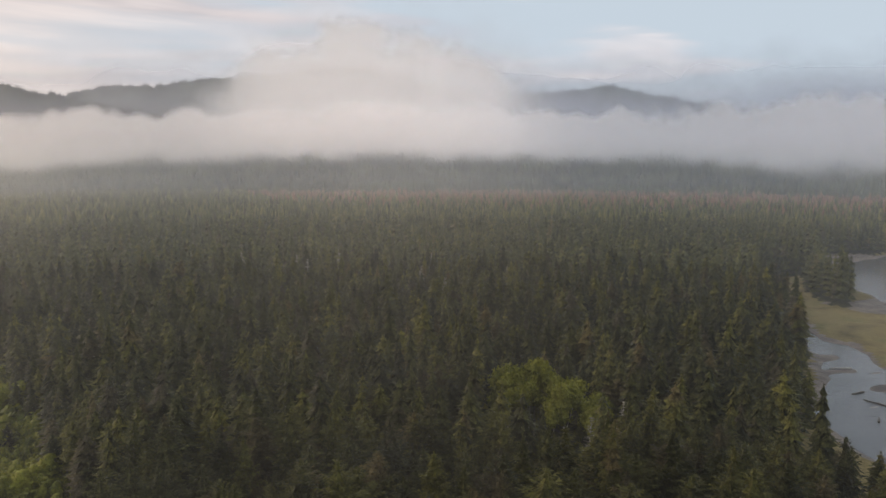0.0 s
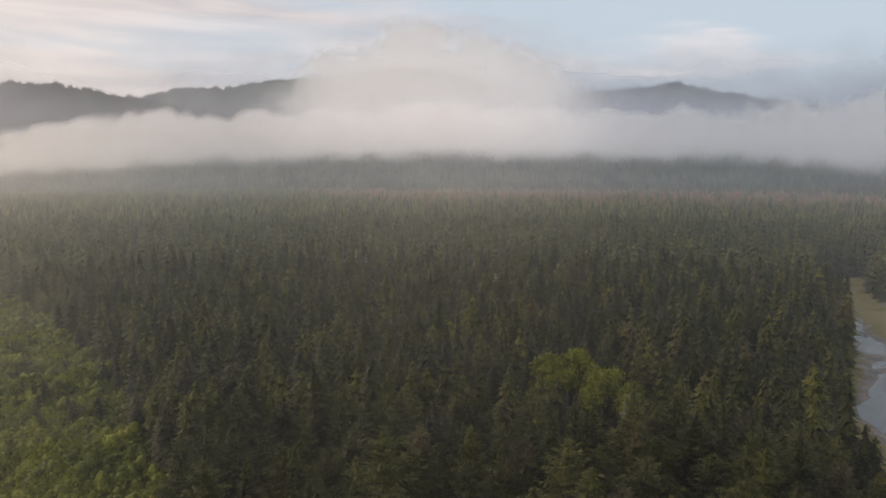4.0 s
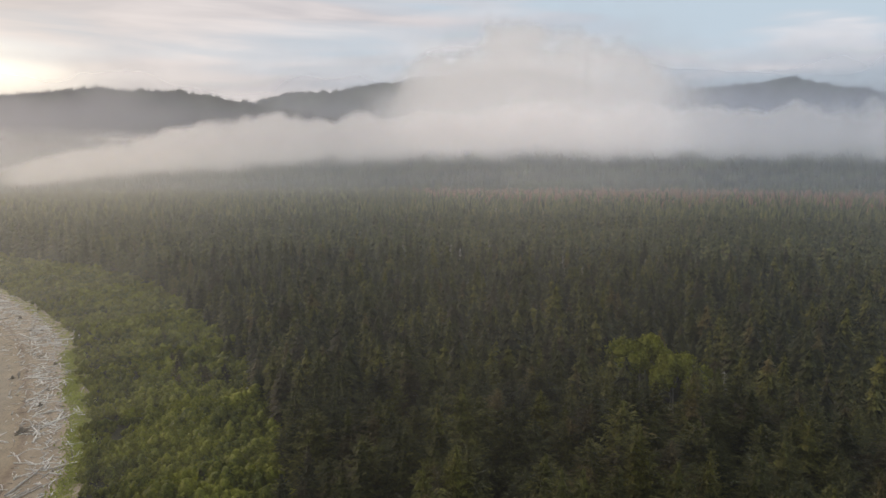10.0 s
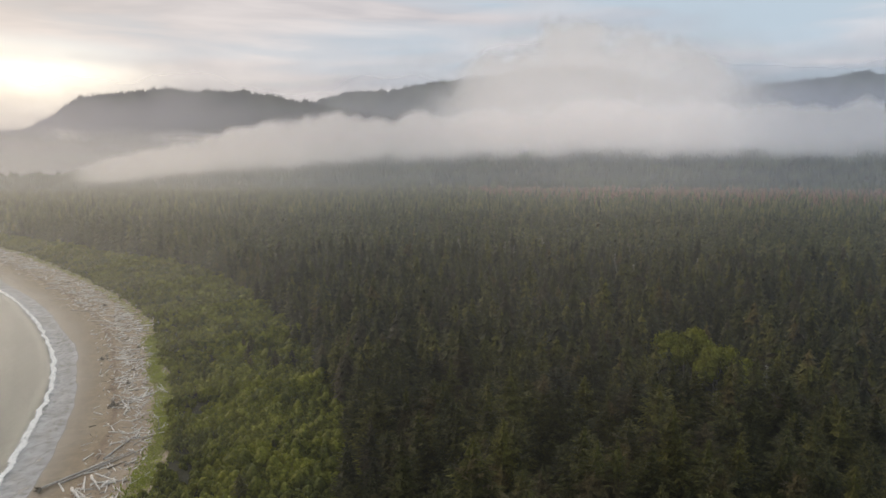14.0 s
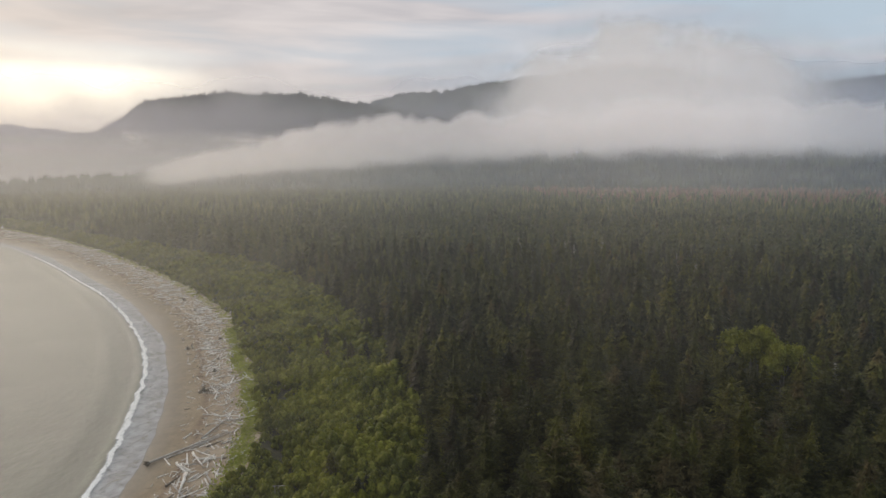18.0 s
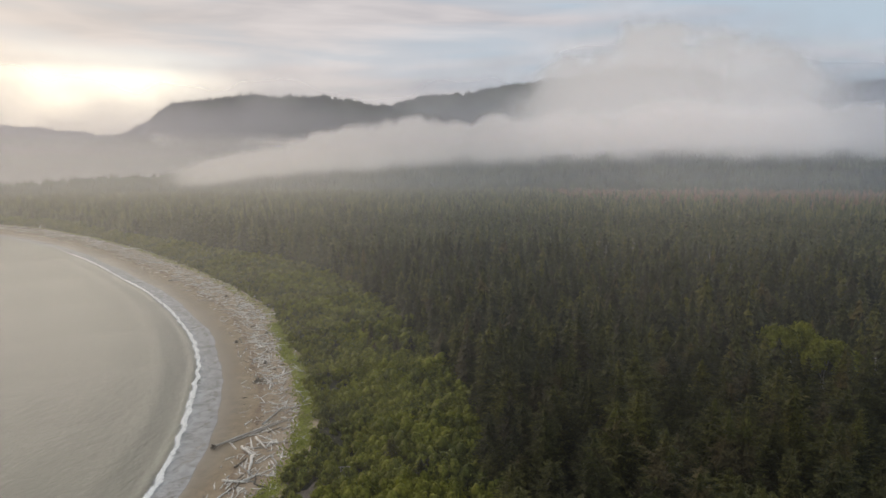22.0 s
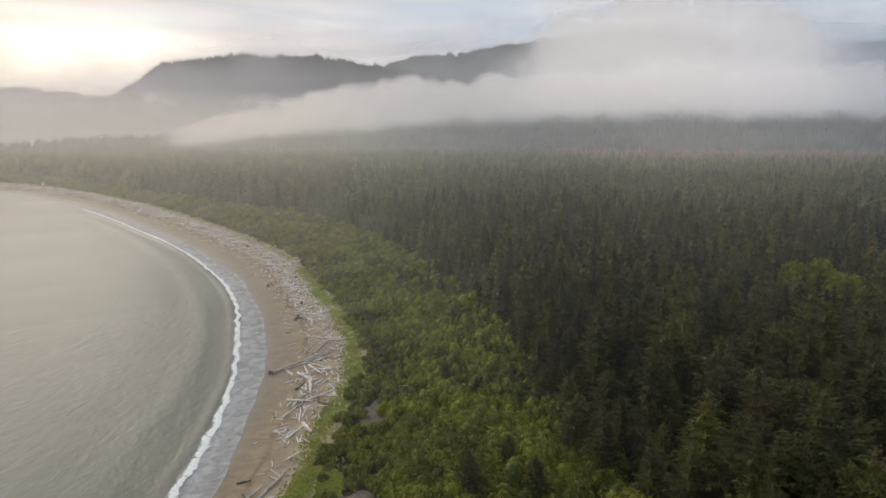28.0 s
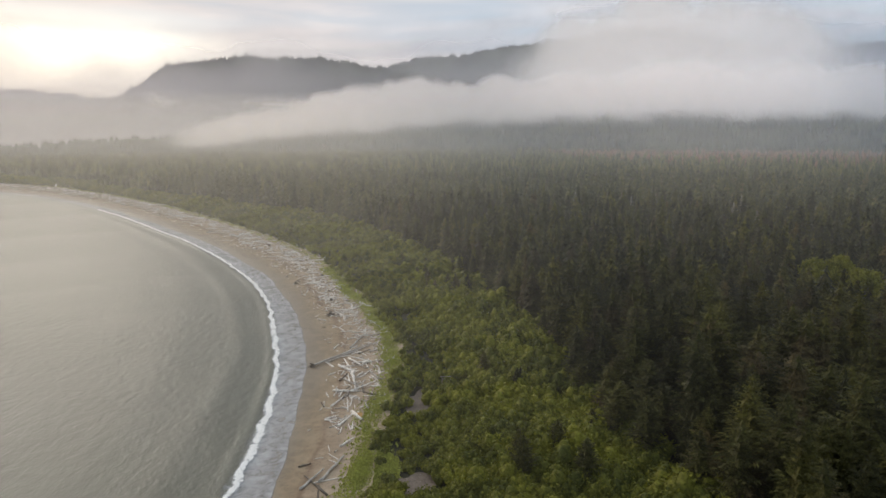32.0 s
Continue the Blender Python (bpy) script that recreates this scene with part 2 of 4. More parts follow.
def foam_material(name, low, high, scale, tint, across):
    """White broken foam, or a swash film in plain grey tint; between its flecks the water below shows."""
    m, tr, bs = material(name)
    L = tr.links.new
    uv = tr.nodes.new("ShaderNodeUVMap")
    sep = tr.nodes.new("ShaderNodeSeparateXYZ")
    L(uv.outputs[0], sep.inputs[0])
    edge = ramp_node(tr, sep.outputs[1], across)
    flecks = math_node(tr, "MULTIPLY_ADD", place_noise(tr, scale, 7.0, 0.65, None, 1.2), 2.0, -0.5)
    lace = math_node(tr, "ADD", flecks, math_node(tr, "SUBTRACT", edge, 0.5))
    alpha = ramp_node(tr, lace, [(low, 0.0), (high, 0.95)])
    L(alpha, bs.inputs["Alpha"])
    bs.inputs["Base Color"].default_value = (*tint, 1)
    bs.inputs["Roughness"].default_value = 0.6
    return m


BREAKER = foam_material("breaker_foam", 0.42, 0.70, 0.8, (0.84, 0.82, 0.78), [(0.0, 0.0), (0.40, 0.85), (0.62, 0.85), (1.0, 0.0)])
# Grey tint puts the wet sheen of the thin swash water into plain colour.
SWASH_FILM = foam_material("swash_film", 0.05, 1.75, 0.26, (0.37, 0.37, 0.375), [(0.0, 0.0), (0.25, 0.85), (0.80, 0.62), (0.965, 0.80), (1.0, 0.0)])


def mist_material(name, density, scale, low_fade, top_fade, tint=(0.98, 0.945, 0.94), patchy=(0.30, 0.62), side=None, rag=0.7, end_fade=0.08, other=None):
    """Thin mist or haze on a see-through sheet: lit by the sky from both sides, dense where its noise is, fading out at
    its lower and upper edge. tint and other put warm and cool light into the colour.
    """
    m = bpy.data.materials.new(name)
    m.use_nodes = True
    tr = m.node_tree
    tr.nodes.clear()
    L = tr.links.new
    uv = tr.nodes.new("ShaderNodeUVMap")
    sep = tr.nodes.new("ShaderNodeSeparateXYZ")
    L(uv.outputs[0], sep.inputs[0])
    u, v = sep.outputs[0], sep.outputs[1]
    wisps = place_noise(tr, scale, 2.0, 0.5, (1.0, 1.0, 1.4))
    lumps = place_noise(tr, scale * 2.7, 3.0, 0.45, (1.0, 1.0, 1.2))
    off = math_node(tr, "SUBTRACT", math_node(tr, "ADD", math_node(tr, "MULTIPLY", wisps, 0.62), math_node(tr, "MULTIPLY", lumps, 0.38)), 0.5)
    body = ramp_node(tr, wisps, [(patchy[0], 0.0), (patchy[1], 1.0)], "EASE")
    foot = ramp_node(tr, math_node(tr, "ADD", v, math_node(tr, "MULTIPLY", off, low_fade * 1.3)), [(0.0, 0.0), (low_fade, 1.0)], "EASE")
    foot = math_node(tr, "MULTIPLY", foot, ramp_node(tr, v, [(0.0, 0.0), (low_fade * 0.5, 1.0)], "EASE"))
    foot = math_node(tr, "MULTIPLY", foot, foot)
    head = ramp_node(tr, math_node(tr, "ADD", v, math_node(tr, "MULTIPLY", off, rag)), [(0.92 - top_fade, 1.0), (0.92, 0.0)], "EASE")
    head = math_node(tr, "MULTIPLY", head, ramp_node(tr, v, [(0.85, 1.0), (1.0, 0.0)], "EASE"))
    ends = ramp_node(tr, math_node(tr, "ADD", u, math_node(tr, "MULTIPLY", off, end_fade)), [(0.0, 0.0), (end_fade, 1.0), (1.0 - end_fade, 1.0), (1.0, 0.0)], "EASE")
    ends = math_node(tr, "MULTIPLY", ends, ramp_node(tr, u, [(0.0, 0.0), (end_fade * 0.9, 1.0), (1.0 - end_fade * 0.9, 1.0), (1.0, 0.0)], "EASE"))
    alpha = math_node(tr, "MULTIPLY", math_node(tr, "MULTIPLY", foot, head), ends)
    alpha = math_node(tr, "MULTIPLY", math_node(tr, "MULTIPLY", alpha, body), density)
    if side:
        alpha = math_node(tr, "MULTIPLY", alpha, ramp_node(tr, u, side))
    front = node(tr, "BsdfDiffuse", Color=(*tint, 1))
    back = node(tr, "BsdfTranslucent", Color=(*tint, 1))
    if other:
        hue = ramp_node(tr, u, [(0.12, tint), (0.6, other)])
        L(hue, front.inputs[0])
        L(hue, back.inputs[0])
    both = tr.nodes.new("ShaderNodeMixShader")
    both.inputs[0].default_value = 0.7
    L(front.outputs[0], both.inputs[1])
    L(back.outputs[0], both.inputs[2])
    clear = tr.nodes.new("ShaderNodeBsdfTransparent")
    final = tr.nodes.new("ShaderNodeMixShader")
    L(alpha, final.inputs[0])
    L(clear.outputs[0], final.inputs[1])
    L(both.outputs[0], final.inputs[2])
    out = tr.nodes.new("ShaderNodeOutputMaterial")
    L(final.outputs[0], out.inputs[0])
    return m


# ---------------------------------------------------------------- mesh helpers


def quick_mesh(name, verts, faces, mat, uvs=None, smooth=False, kinds=None):
    """A mesh from arrays: verts (n, 3), faces (m, 3) or (m, 4), uvs for each vertex."""
    verts, faces = np.asarray(verts, np.float32), np.asarray(faces, np.int32)
    me = bpy.data.meshes.new(name)
    side = faces.shape[1]
    me.vertices.add(len(verts))
    me.vertices.foreach_set("co", verts.ravel())
    me.loops.add(faces.size)
    me.loops.foreach_set("vertex_index", faces.ravel())
    me.polygons.add(len(faces))
    me.polygons.foreach_set("loop_start", np.arange(0, faces.size, side, dtype=np.int32))
    me.polygons.foreach_set("loop_total", np.full(len(faces), side, np.int32))
    for one in mat if isinstance(mat, (list, tuple)) else [mat]:
        me.materials.append(one)
    if kinds is not None:
        me.polygons.foreach_set("material_index", np.asarray(kinds, np.int32))
    me.polygons.foreach_set("use_smooth", np.full(len(faces), smooth))
    if uvs is not None:
        layer = me.uv_layers.new(name="UVMap")
        layer.data.foreach_set("uv", np.asarray(uvs, np.float32)[faces.ravel()].ravel())
    me.update(calc_edges=True)
    me.validate()
    return me


def grid_faces(rows, cols):
    i = np.arange(rows * cols).reshape(rows, cols)
    return np.stack([i[:-1, :-1], i[:-1, 1:], i[1:, 1:], i[1:, :-1]], -1).reshape(-1, 4)


def part(name, me, parent=None, label="", m=None):
    ob = new(name, me)
    if parent is not None:
        ob.parent = parent
    if m is not None:
        ob.matrix_basis = m
    if label:
        tagged(ob, label)
    return ob


def scatter(model, places, turns, sizes, heights=None):
    """Copies of a (verts, faces) model joined into one pair of arrays."""
    v, f = model
    n = len(places)
    c, s = np.cos(turns)[:, None], np.sin(turns)[:, None]
    tall = sizes if heights is None else heights
    x = (v[None, :, 0] * c - v[None, :, 1] * s) * sizes[:, None] + places[:, :1]
    y = (v[None, :, 0] * s + v[None, :, 1] * c) * sizes[:, None] + places[:, 1:2]
    z = v[None, :, 2] * tall[:, None] + places[:, 2:3]
    verts = np.stack([x, y, z], -1).reshape(-1, 3)
    faces = (f[None] + (np.arange(n) * len(v))[:, None, None]).reshape(-1, f.shape[1])
    return verts, faces


def joined(pairs):
    verts, faces, at = [], [], 0
    for v, f in pairs:
        verts.append(v)
        faces.append(f + at)
        at += len(v)
    return np.concatenate(verts), np.concatenate(faces)


rng = np.random.default_rng(11)

# ---------------------------------------------------------------- plan of the coast (x across, y ahead)
SHORE = [(-400, -66), (0, -70), (106, -74), (145, -77), (190, -83), (221, -91), (263, -104), (312, -125), (368, -156), (442, -205),
         (514, -261), (597, -326), (676, -396), (764, -491), (830, -600), (900, -790), (940, -1050), (960, -1500)]
BRUSH_EDGE = [(-400, -48), (0, -52), (101, -53), (140, -52), (163, -50), (187, -50), (212, -54), (243, -64), (295, -82), (362, -107),
              (424, -144), (503, -197), (619, -284), (740, -391), (860, -517), (931, -640), (1000, -850), (1030, -1500)]
SPRUCE_EDGE = [(-400, 22), (40, 19), (91, 12), (120, 6), (165, 1), (206, -4), (230, -8), (269, -17), (339, -40), (410, -66),
               (474, -99), (535, -150), (594, -214), (690, -310), (924, -543), (1001, -680), (1060, -900), (1100, -1500)]
FOREST_EAST = [(-400, 118), (100, 122), (140, 128), (168, 140), (182, 160), (200, 184), (238, 229), (285, 280), (330, 316), (372, 346), (425, 388)]


def along(curve, y):
    ys, xs = zip(*curve)
    return np.interp(y, ys, xs)


def smooth_curve(curve, y):
    return (along(curve, y - 14) + along(curve, y - 5) + along(curve, y + 5) + along(curve, y + 14)) / 4


def wave(x, y, size, seed=0.0):
    """Cheap smooth unevenness between -1 and 1."""
    return (np.sin(x / size + seed) * np.cos(y / size * 1.13 + seed * 1.7) + np.sin((x * 0.6 - y * 0.8) / size * 1.9 + seed * 2.3) * 0.6
            + np.cos((x * 0.7 + y * 0.5) / size * 3.1 + seed * 0.6) * 0.35) / 1.95


def ease(t):
    t = np.clip(t, 0, 1)
    return t * t * (3 - 2 * t)


def land_height(x, y):
    """The plain is flat, 3 m over the sea, and rises into foothills beyond 1.4 km."""
    r = np.hypot(x, y)
    rise = ease((r - 1400) / 950)
    az = np.degrees(np.arctan2(-x, y))
    lift = np.interp(az, [-70, -40, -10, 5, 18, 30, 45], [128, 124, 118, 98, 52, 24, 20])
    z = 2.8 + 0.35 * wave(x, y, 23) + rise * lift + ease((r - 1350) / 700) * 9 * wave(x, y, 150, 2.0)
    sea = x < smooth_curve(BRUSH_EDGE, y) + 3
    return np.where(sea & (y < 1040), -5.0, z)


RIVER_LINE = [(165, 60, 18), (198, 130, 24), (226, 198, 27), (255, 222, 23), (300, 217, 22), (380, 262, 30), (452, 330, 38), (488, 392, 36), (528, 434, 24), (640, 468, 22), (800, 470, 22)]
CREEK_LINE = [(256, 238, 12), (276, 260, 10.5), (288, 276, 9), (292, 287, 4.5), (304, 302, 2), (322, 322, 1.5)]


def channel(x, y, line):
    """Distance to a stream's edge; below 0 inside it."""
    best = np.full(np.shape(x), 1e9)
    for (x0, y0, w0), (x1, y1, w1) in zip(line, line[1:]):
        dx, dy = x1 - x0, y1 - y0
        t = np.clip(((x - x0) * dx + (y - y0) * dy) / (dx * dx + dy * dy), 0, 1)
        best = np.minimum(best, np.hypot(x - x0 - t * dx, y - y0 - t * dy) - (w0 + (w1 - w0) * t))
    return best


def wet(x, y):
    return np.minimum(channel(x, y, RIVER_LINE), channel(x, y, CREEK_LINE)) + 2.5 * wave(x, y, 7.0, 1.0)


def in_forest(x, y):
    """Where the spruce wood stands."""
    west = x > smooth_curve(SPRUCE_EDGE, y) + 3 * wave(x, y, 9, 3.0)
    east = x < along(FOREST_EAST, np.minimum(y, 425)) + 2 * wave(x, y, 8, 5.0)
    # a wooded point between the marsh and the upper river, and the woods beyond
    px, py = x - 405, y - 373
    point = (((px * 0.68 + py * 0.73) / 56) ** 2 + ((-px * 0.73 + py * 0.68) / 11) ** 2) < 1
    beyond = (y > 425) & (x < np.where(y < 493, 466 + (y - 425) * 1.25, 551 + (y - 493) * 3.2))
    over = x > 560 + 0.0 * y
    bar = ((x - 566) / 45) ** 2 + ((y - 478) / 24) ** 2 < 1
    knoll = ((x - 139) / 14) ** 2 + ((y - 157) / 14) ** 2 < 1
    gap = ((x - 2) / 26) ** 2 + ((y - 482) / 9) ** 2 < 1
    gap |= ((x - 15) / 15) ** 2 + ((y - 392) / 7) ** 2 < 1
    grove = ((x - 105) / 15) ** 2 + ((y - 205) / 22) ** 2 < 1
    dry = wet(x, y) > 7
    return west & (east | point | beyond | over | knoll) & dry & ~bar & ~gap & ~grove

# ---------------------------------------------------------------- ground, beach, water
MARSH_BOX = (120.0, 660.0, 70.0, 520.0)


def beach_z(x, y):
    shore, brush = smooth_curve(SHORE, y), smooth_curve(BRUSH_EDGE, y)
    return 2.6 * np.clip((x - shore) / (brush - shore), 0, 1.3) ** 0.85


def build_ground():
    u = np.linspace(-1, 1, 261)
    s = np.sign(u) * np.abs(u) ** 2.1 * 4900
    x, y = np.meshgrid(s, s + 150)
    z = land_height(x, y)
    x0, x1, y0, y1 = MARSH_BOX
    inside = (x > x0 + 6) & (x < x1 - 6) & (y > y0 + 6) & (y < y1 - 6)
    z = np.where(inside, -3.0, z)
    z = np.where(np.hypot(x, y) > 3000, np.minimum(z, 60), z)
    verts = np.stack([x, y, z], -1).reshape(-1, 3)
    me = quick_mesh("ground", verts, grid_faces(*x.shape), SOIL, smooth=True)
    tagged(part("ground", me), "dark mossy forest floor of the coastal plain", "ground", kind="structure")


def build_beach():
    ys = np.concatenate([np.arange(-300, 60, 12), np.arange(60, 520, 2.5), np.arange(520, 1010, 6)])
    fr = np.linspace(0, 1, 41)
    shore, brush = smooth_curve(SHORE, ys), smooth_curve(BRUSH_EDGE, ys)
    lo, hi = shore - 30, brush + 5 + 2.0 * wave(brush, ys, 7.0, 1.0)
    x = lo[:, None] + (hi - lo)[:, None] * fr[None]
    y = np.repeat(ys[:, None], 41, 1)
    up = (x - shore[:, None]) / (brush - shore)[:, None]
    z = np.where(up < 0, up * 1.6, 2.6 * np.clip(up, 0, 1.3) ** 0.85) + 0.06 * wave(x, y, 4.0) * np.clip(up * 3, 0, 1)
    z += 0.35 * np.clip((up - 0.95) / 0.3, 0, 1) * (1 + wave(x, y, 6.0, 4.0))
    uv = np.stack([y / 50, np.clip(up, 0, 1)], -1).reshape(-1, 2)
    me = quick_mesh("beach", np.stack([x, y, z], -1).reshape(-1, 3), grid_faces(*x.shape), SAND, uv, True)
    tagged(part("beach", me), "curved grey-brown sand beach, wet at the waterline", "beach", kind="structure")


def build_sea():
    ys = np.concatenate([np.arange(-900, 0, 60), np.arange(0, 560, 2.5), np.arange(560, 1020, 10)])
    off = np.concatenate([[6.0, 3.0, 0.0], -np.cumsum(np.geomspace(1.0, 300.0, 60))])
    y = np.repeat(ys[:, None], len(off), 1)
    x = smooth_curve(SHORE, ys)[:, None] + off[None]
    swell = 0.10 * np.sin((off[None] + 3 * wave(x, y, 40)) / 3.4) * np.exp(off[None] / 160)
    crest = 0.38 * np.exp(-((off[None] + 4.4 + 1.5 * wave(y * 0, y, 30)) / 1.3) ** 2)
    crest = crest + 0.22 * np.exp(-((off[None] + 17 + 3.0 * wave(y * 0, y, 42, 2.0)) / 2.0) ** 2)
    z = 0.0 + np.where(off[None] < 0, swell + crest * np.clip(1.2 + wave(y * 0, y, 55, 1.0), 0, 1), -0.15)
    me = quick_mesh("sea", np.stack([x, y, z], -1).reshape(-1, 3), grid_faces(*x.shape), SEA, smooth=True)
    tagged(part("sea", me), "calm grey-green bay water with low ripples", "water", kind="structure")


def foam_strip(name, label, y0, y1, centre, width, lift, mat, step=1.5):
    ys = np.arange(y0, y1, step)
    mid = smooth_curve(SHORE, ys) + centre(ys)
    slope = np.gradient(smooth_curve(SHORE, ys), ys)
    across = np.linspace(-0.5, 0.5, 9)
    w = width(ys) * np.sqrt(1 + slope ** 2)
    x = mid[:, None] + w[:, None] * across[None]
    y = np.repeat(ys[:, None], 9, 1)
    z = lift(x, y, across[None])
    uv = np.stack([y / 10, np.repeat((across + 0.5)[None], len(ys), 0)], -1).reshape(-1, 2)
    me = quick_mesh(name, np.stack([x, y, z], -1).reshape(-1, 3), grid_faces(*x.shape), mat, uv, True)
    tagged(part(name, me), label, "foam", kind="stuff")


def build_foam():
    foam_strip("swash_film", "thin grey swash film with foam flecks on the wet sand", 30, 960, lambda y: 1.3 + 0.9 * wave(y * 0, y, 17, 2.0) + 0.45 * wave(y * 0, y, 5.0), lambda y: 11.0 + 1.6 * wave(y * 0, y, 26),
               lambda x, y, a: np.maximum(0.16, beach_z(x, y) + 0.05), SWASH_FILM)
    foam_strip("breaking_wave", "low white breaking wave along the shore", 60, 620, lambda y: -2.4 + 1.5 * wave(y * 0, y, 34, 0.7) + 0.5 * wave(y * 0, y, 3.1, 2.0), lambda y: 3.5 + 1.3 * wave(y * 0, y, 19, 3.0) + 1.1 * wave(y * 0, y, 2.3, 1.0),
               lambda x, y, a: 0.30 + 0.12 * np.cos(a * 3.0) + 0.06 * wave(x, y, 1.1), BREAKER)


def build_marsh():
    x0, x1, y0, y1 = MARSH_BOX
    xs, ys = np.arange(x0, x1 + 1, 3.0), np.arange(y0, y1 + 1, 3.0)
    x, y = np.meshgrid(xs, ys)
    d = wet(x, y)
    bank = np.interp(d, [-8, -1, 0.6, 3, 12], [-1.6, -0.3, 0.35, 0.9, 1.4])
    wood = in_forest(x, y)
    z = bank + 0.18 * wave(x, y, 9, 2.0) + wood * 1.2
    for ix, iy, iw, il in ((267, 264, 11, 5), (254, 248, 8, 2.6), (262, 246, 5, 2.2), (270, 240, 4, 1.6), (232, 214, 3, 1.5), (256, 226, 9, 4), (238, 205, 4, 1.5), (246, 218, 2.5, 1.2)):
        z = np.maximum(z, 0.42 - 0.3 * (((x - ix) / iw) ** 2 + ((y - iy) / il) ** 2))
    edge = np.minimum(np.minimum(x - x0, x1 - x), np.minimum(y - y0, y1 - y))
    z = np.where(edge < 9, np.where(d > 4, 3.0, z), z)
    cx, cy = (x[:-1, :-1] + 1.5), (y[:-1, :-1] + 1.5)
    dd = wet(cx, cy)
    mud = (dd < 3.2 + 2.0 * wave(cx, cy, 11, 4.0)) | ((((cx - 425) / 60) ** 2 + ((cy - 322) / 24) ** 2) < 1) | ((((cx - 566) / 48) ** 2 + ((cy - 478) / 26) ** 2) < 1) | (wave(cx, cy, 13, 7.0) > 0.62)
    kinds = np.where(in_forest(cx, cy) | (cx < along(FOREST_EAST, np.minimum(cy, 425)) - 4), 2, np.where(mud, 1, 0))
    me = quick_mesh("marsh", np.stack([x, y, z], -1).reshape(-1, 3), grid_faces(*x.shape), [MARSH_GRASS, MUD, SOIL], None, True, kinds.ravel())
    tagged(part("marsh", me), "tawny salt marsh with muddy banks along a tidal river", "marsh", kind="structure")
    wx, wy = np.meshgrid(np.arange(x0 - 40, x1 + 200, 12.0), np.arange(y0 - 60, y1 - 10, 12.0))
    me = quick_mesh("river", np.stack([wx, wy, wx * 0 + 0.12], -1).reshape(-1, 3), grid_faces(*wx.shape), RIVER, None, True)
    tagged(part("river", me), "still grey tidal river reflecting the overcast sky", "water", kind="structure")


build_ground()
build_beach()
build_sea()
build_foam()
build_marsh()

# ---------------------------------------------------------------- mountains and their woods


def profile(points, az):
    a, e = zip(*sorted(points))
    return np.interp(az, a, e)


def far_point(az, dist):
    a = np.radians(az)
    return -np.sin(a) * dist, np.cos(a) * dist


def cone_tree(sides, tiers, seed):
    """A far conifer, one unit tall: ragged skirts one over the other."""
    r = np.random.default_rng(seed)
    verts, faces = [], []
    for k in range(tiers):
        base, top = 0.08 + 0.75 * k / tiers, min(1.0, 0.08 + 0.75 * k / tiers + 0.95 / tiers + 0.12)
        if k == tiers - 1:
            top = 1.0
        rad = 0.15 * (1 - k / tiers) ** 0.8 + 0.02
        at = len(verts)
        verts.append((0, 0, top))
        for i in range(sides):
            a = 2 * math.pi * (i + 0.5 * (k % 2)) / sides + r.uniform(-0.25, 0.25)
            q = rad * r.uniform(0.65, 1.2)
            verts.append((q * math.cos(a), q * math.sin(a), base + r.uniform(-0.03, 0.03)))
        faces += [(at, at + 1 + i, at + 1 + (i + 1) % sides) for i in range(sides)]
    return np.array(verts), np.array(faces)


HILL_TREES = [cone_tree(5, 1, 1), cone_tree(4, 1, 2), cone_tree(5, 1, 3)]


def mountain(name, label, dist, ridge, depth, seed, trees, tree_size=15, back=300):
    """A wooded ridge: its crest stands dist metres off and follows the heights (degrees over the eye) of ridge."""
    lo, hi = min(p[0] for p in ridge), max(p[0] for p in ridge)
    az = np.linspace(lo, hi, 400)
    s = np.concatenate([np.linspace(0, 1, 46), 1 + np.linspace(0.06, 0.6, 8)])
    A, S = np.meshgrid(az, s, indexing="ij")
    crest = 70 + dist * np.tan(np.radians(profile(ridge, az)))
    crest = crest + 8 * wave(az * 40, az * 0, 17, seed) + 6 * wave(az * 40, az * 0, 6, seed + 1)

    def height(a, t):
        top = np.interp(a, az, crest)
        x, y = far_point(a, dist - depth * (1 - t))
        shape = np.where(t <= 1, 0.25 * t + 0.75 * np.clip(t, 0, 1) ** 1.5, 1 - 0.8 * (t - 1))
        gully = wave(x, y, 130, seed) * 0.15 + wave(x, y, 48, seed + 2) * 0.05
        fade = np.clip(1 - t, 0, 1) * np.clip(t * 3, 0, 1) * 2.2
        return top * np.clip(shape + gully * fade, 0, 1.0)

    x, y = far_point(A, dist - depth * (1 - S))
    z = height(A, S)
    me = quick_mesh(name, np.stack([x, y, z], -1).reshape(-1, 3), grid_faces(*A.shape), HILL_WOOD, smooth=True)
    hill = tagged(part(name, me), label, "mountain", kind="structure")
    r = np.random.default_rng(seed)
    ta, tt = r.uniform(lo, hi, trees), np.concatenate([r.uniform(0.05, 1.0, trees - trees // 16), r.uniform(0.99, 1.005, trees // 16)])
    px, py = far_point(ta, dist - depth * (1 - tt))
    pz = height(ta, tt) - 1.5
    places = np.stack([px, py, pz], -1)
    groups = []
    for i, model in enumerate(HILL_TREES):
        pick = np.arange(trees) % 3 == i
        n = pick.sum()
        groups.append(scatter(model, places[pick], r.uniform(0, 6.28, n), tree_size * r.uniform(1.4, 2.6, n), tree_size * r.uniform(0.6, 1.25, n)))
    me = quick_mesh("hillside_trees", *joined(groups), HILL_WOOD)
    tagged(part("hillside_trees", me, hill), "dense dark conifers covering the slope", kind="stuff")


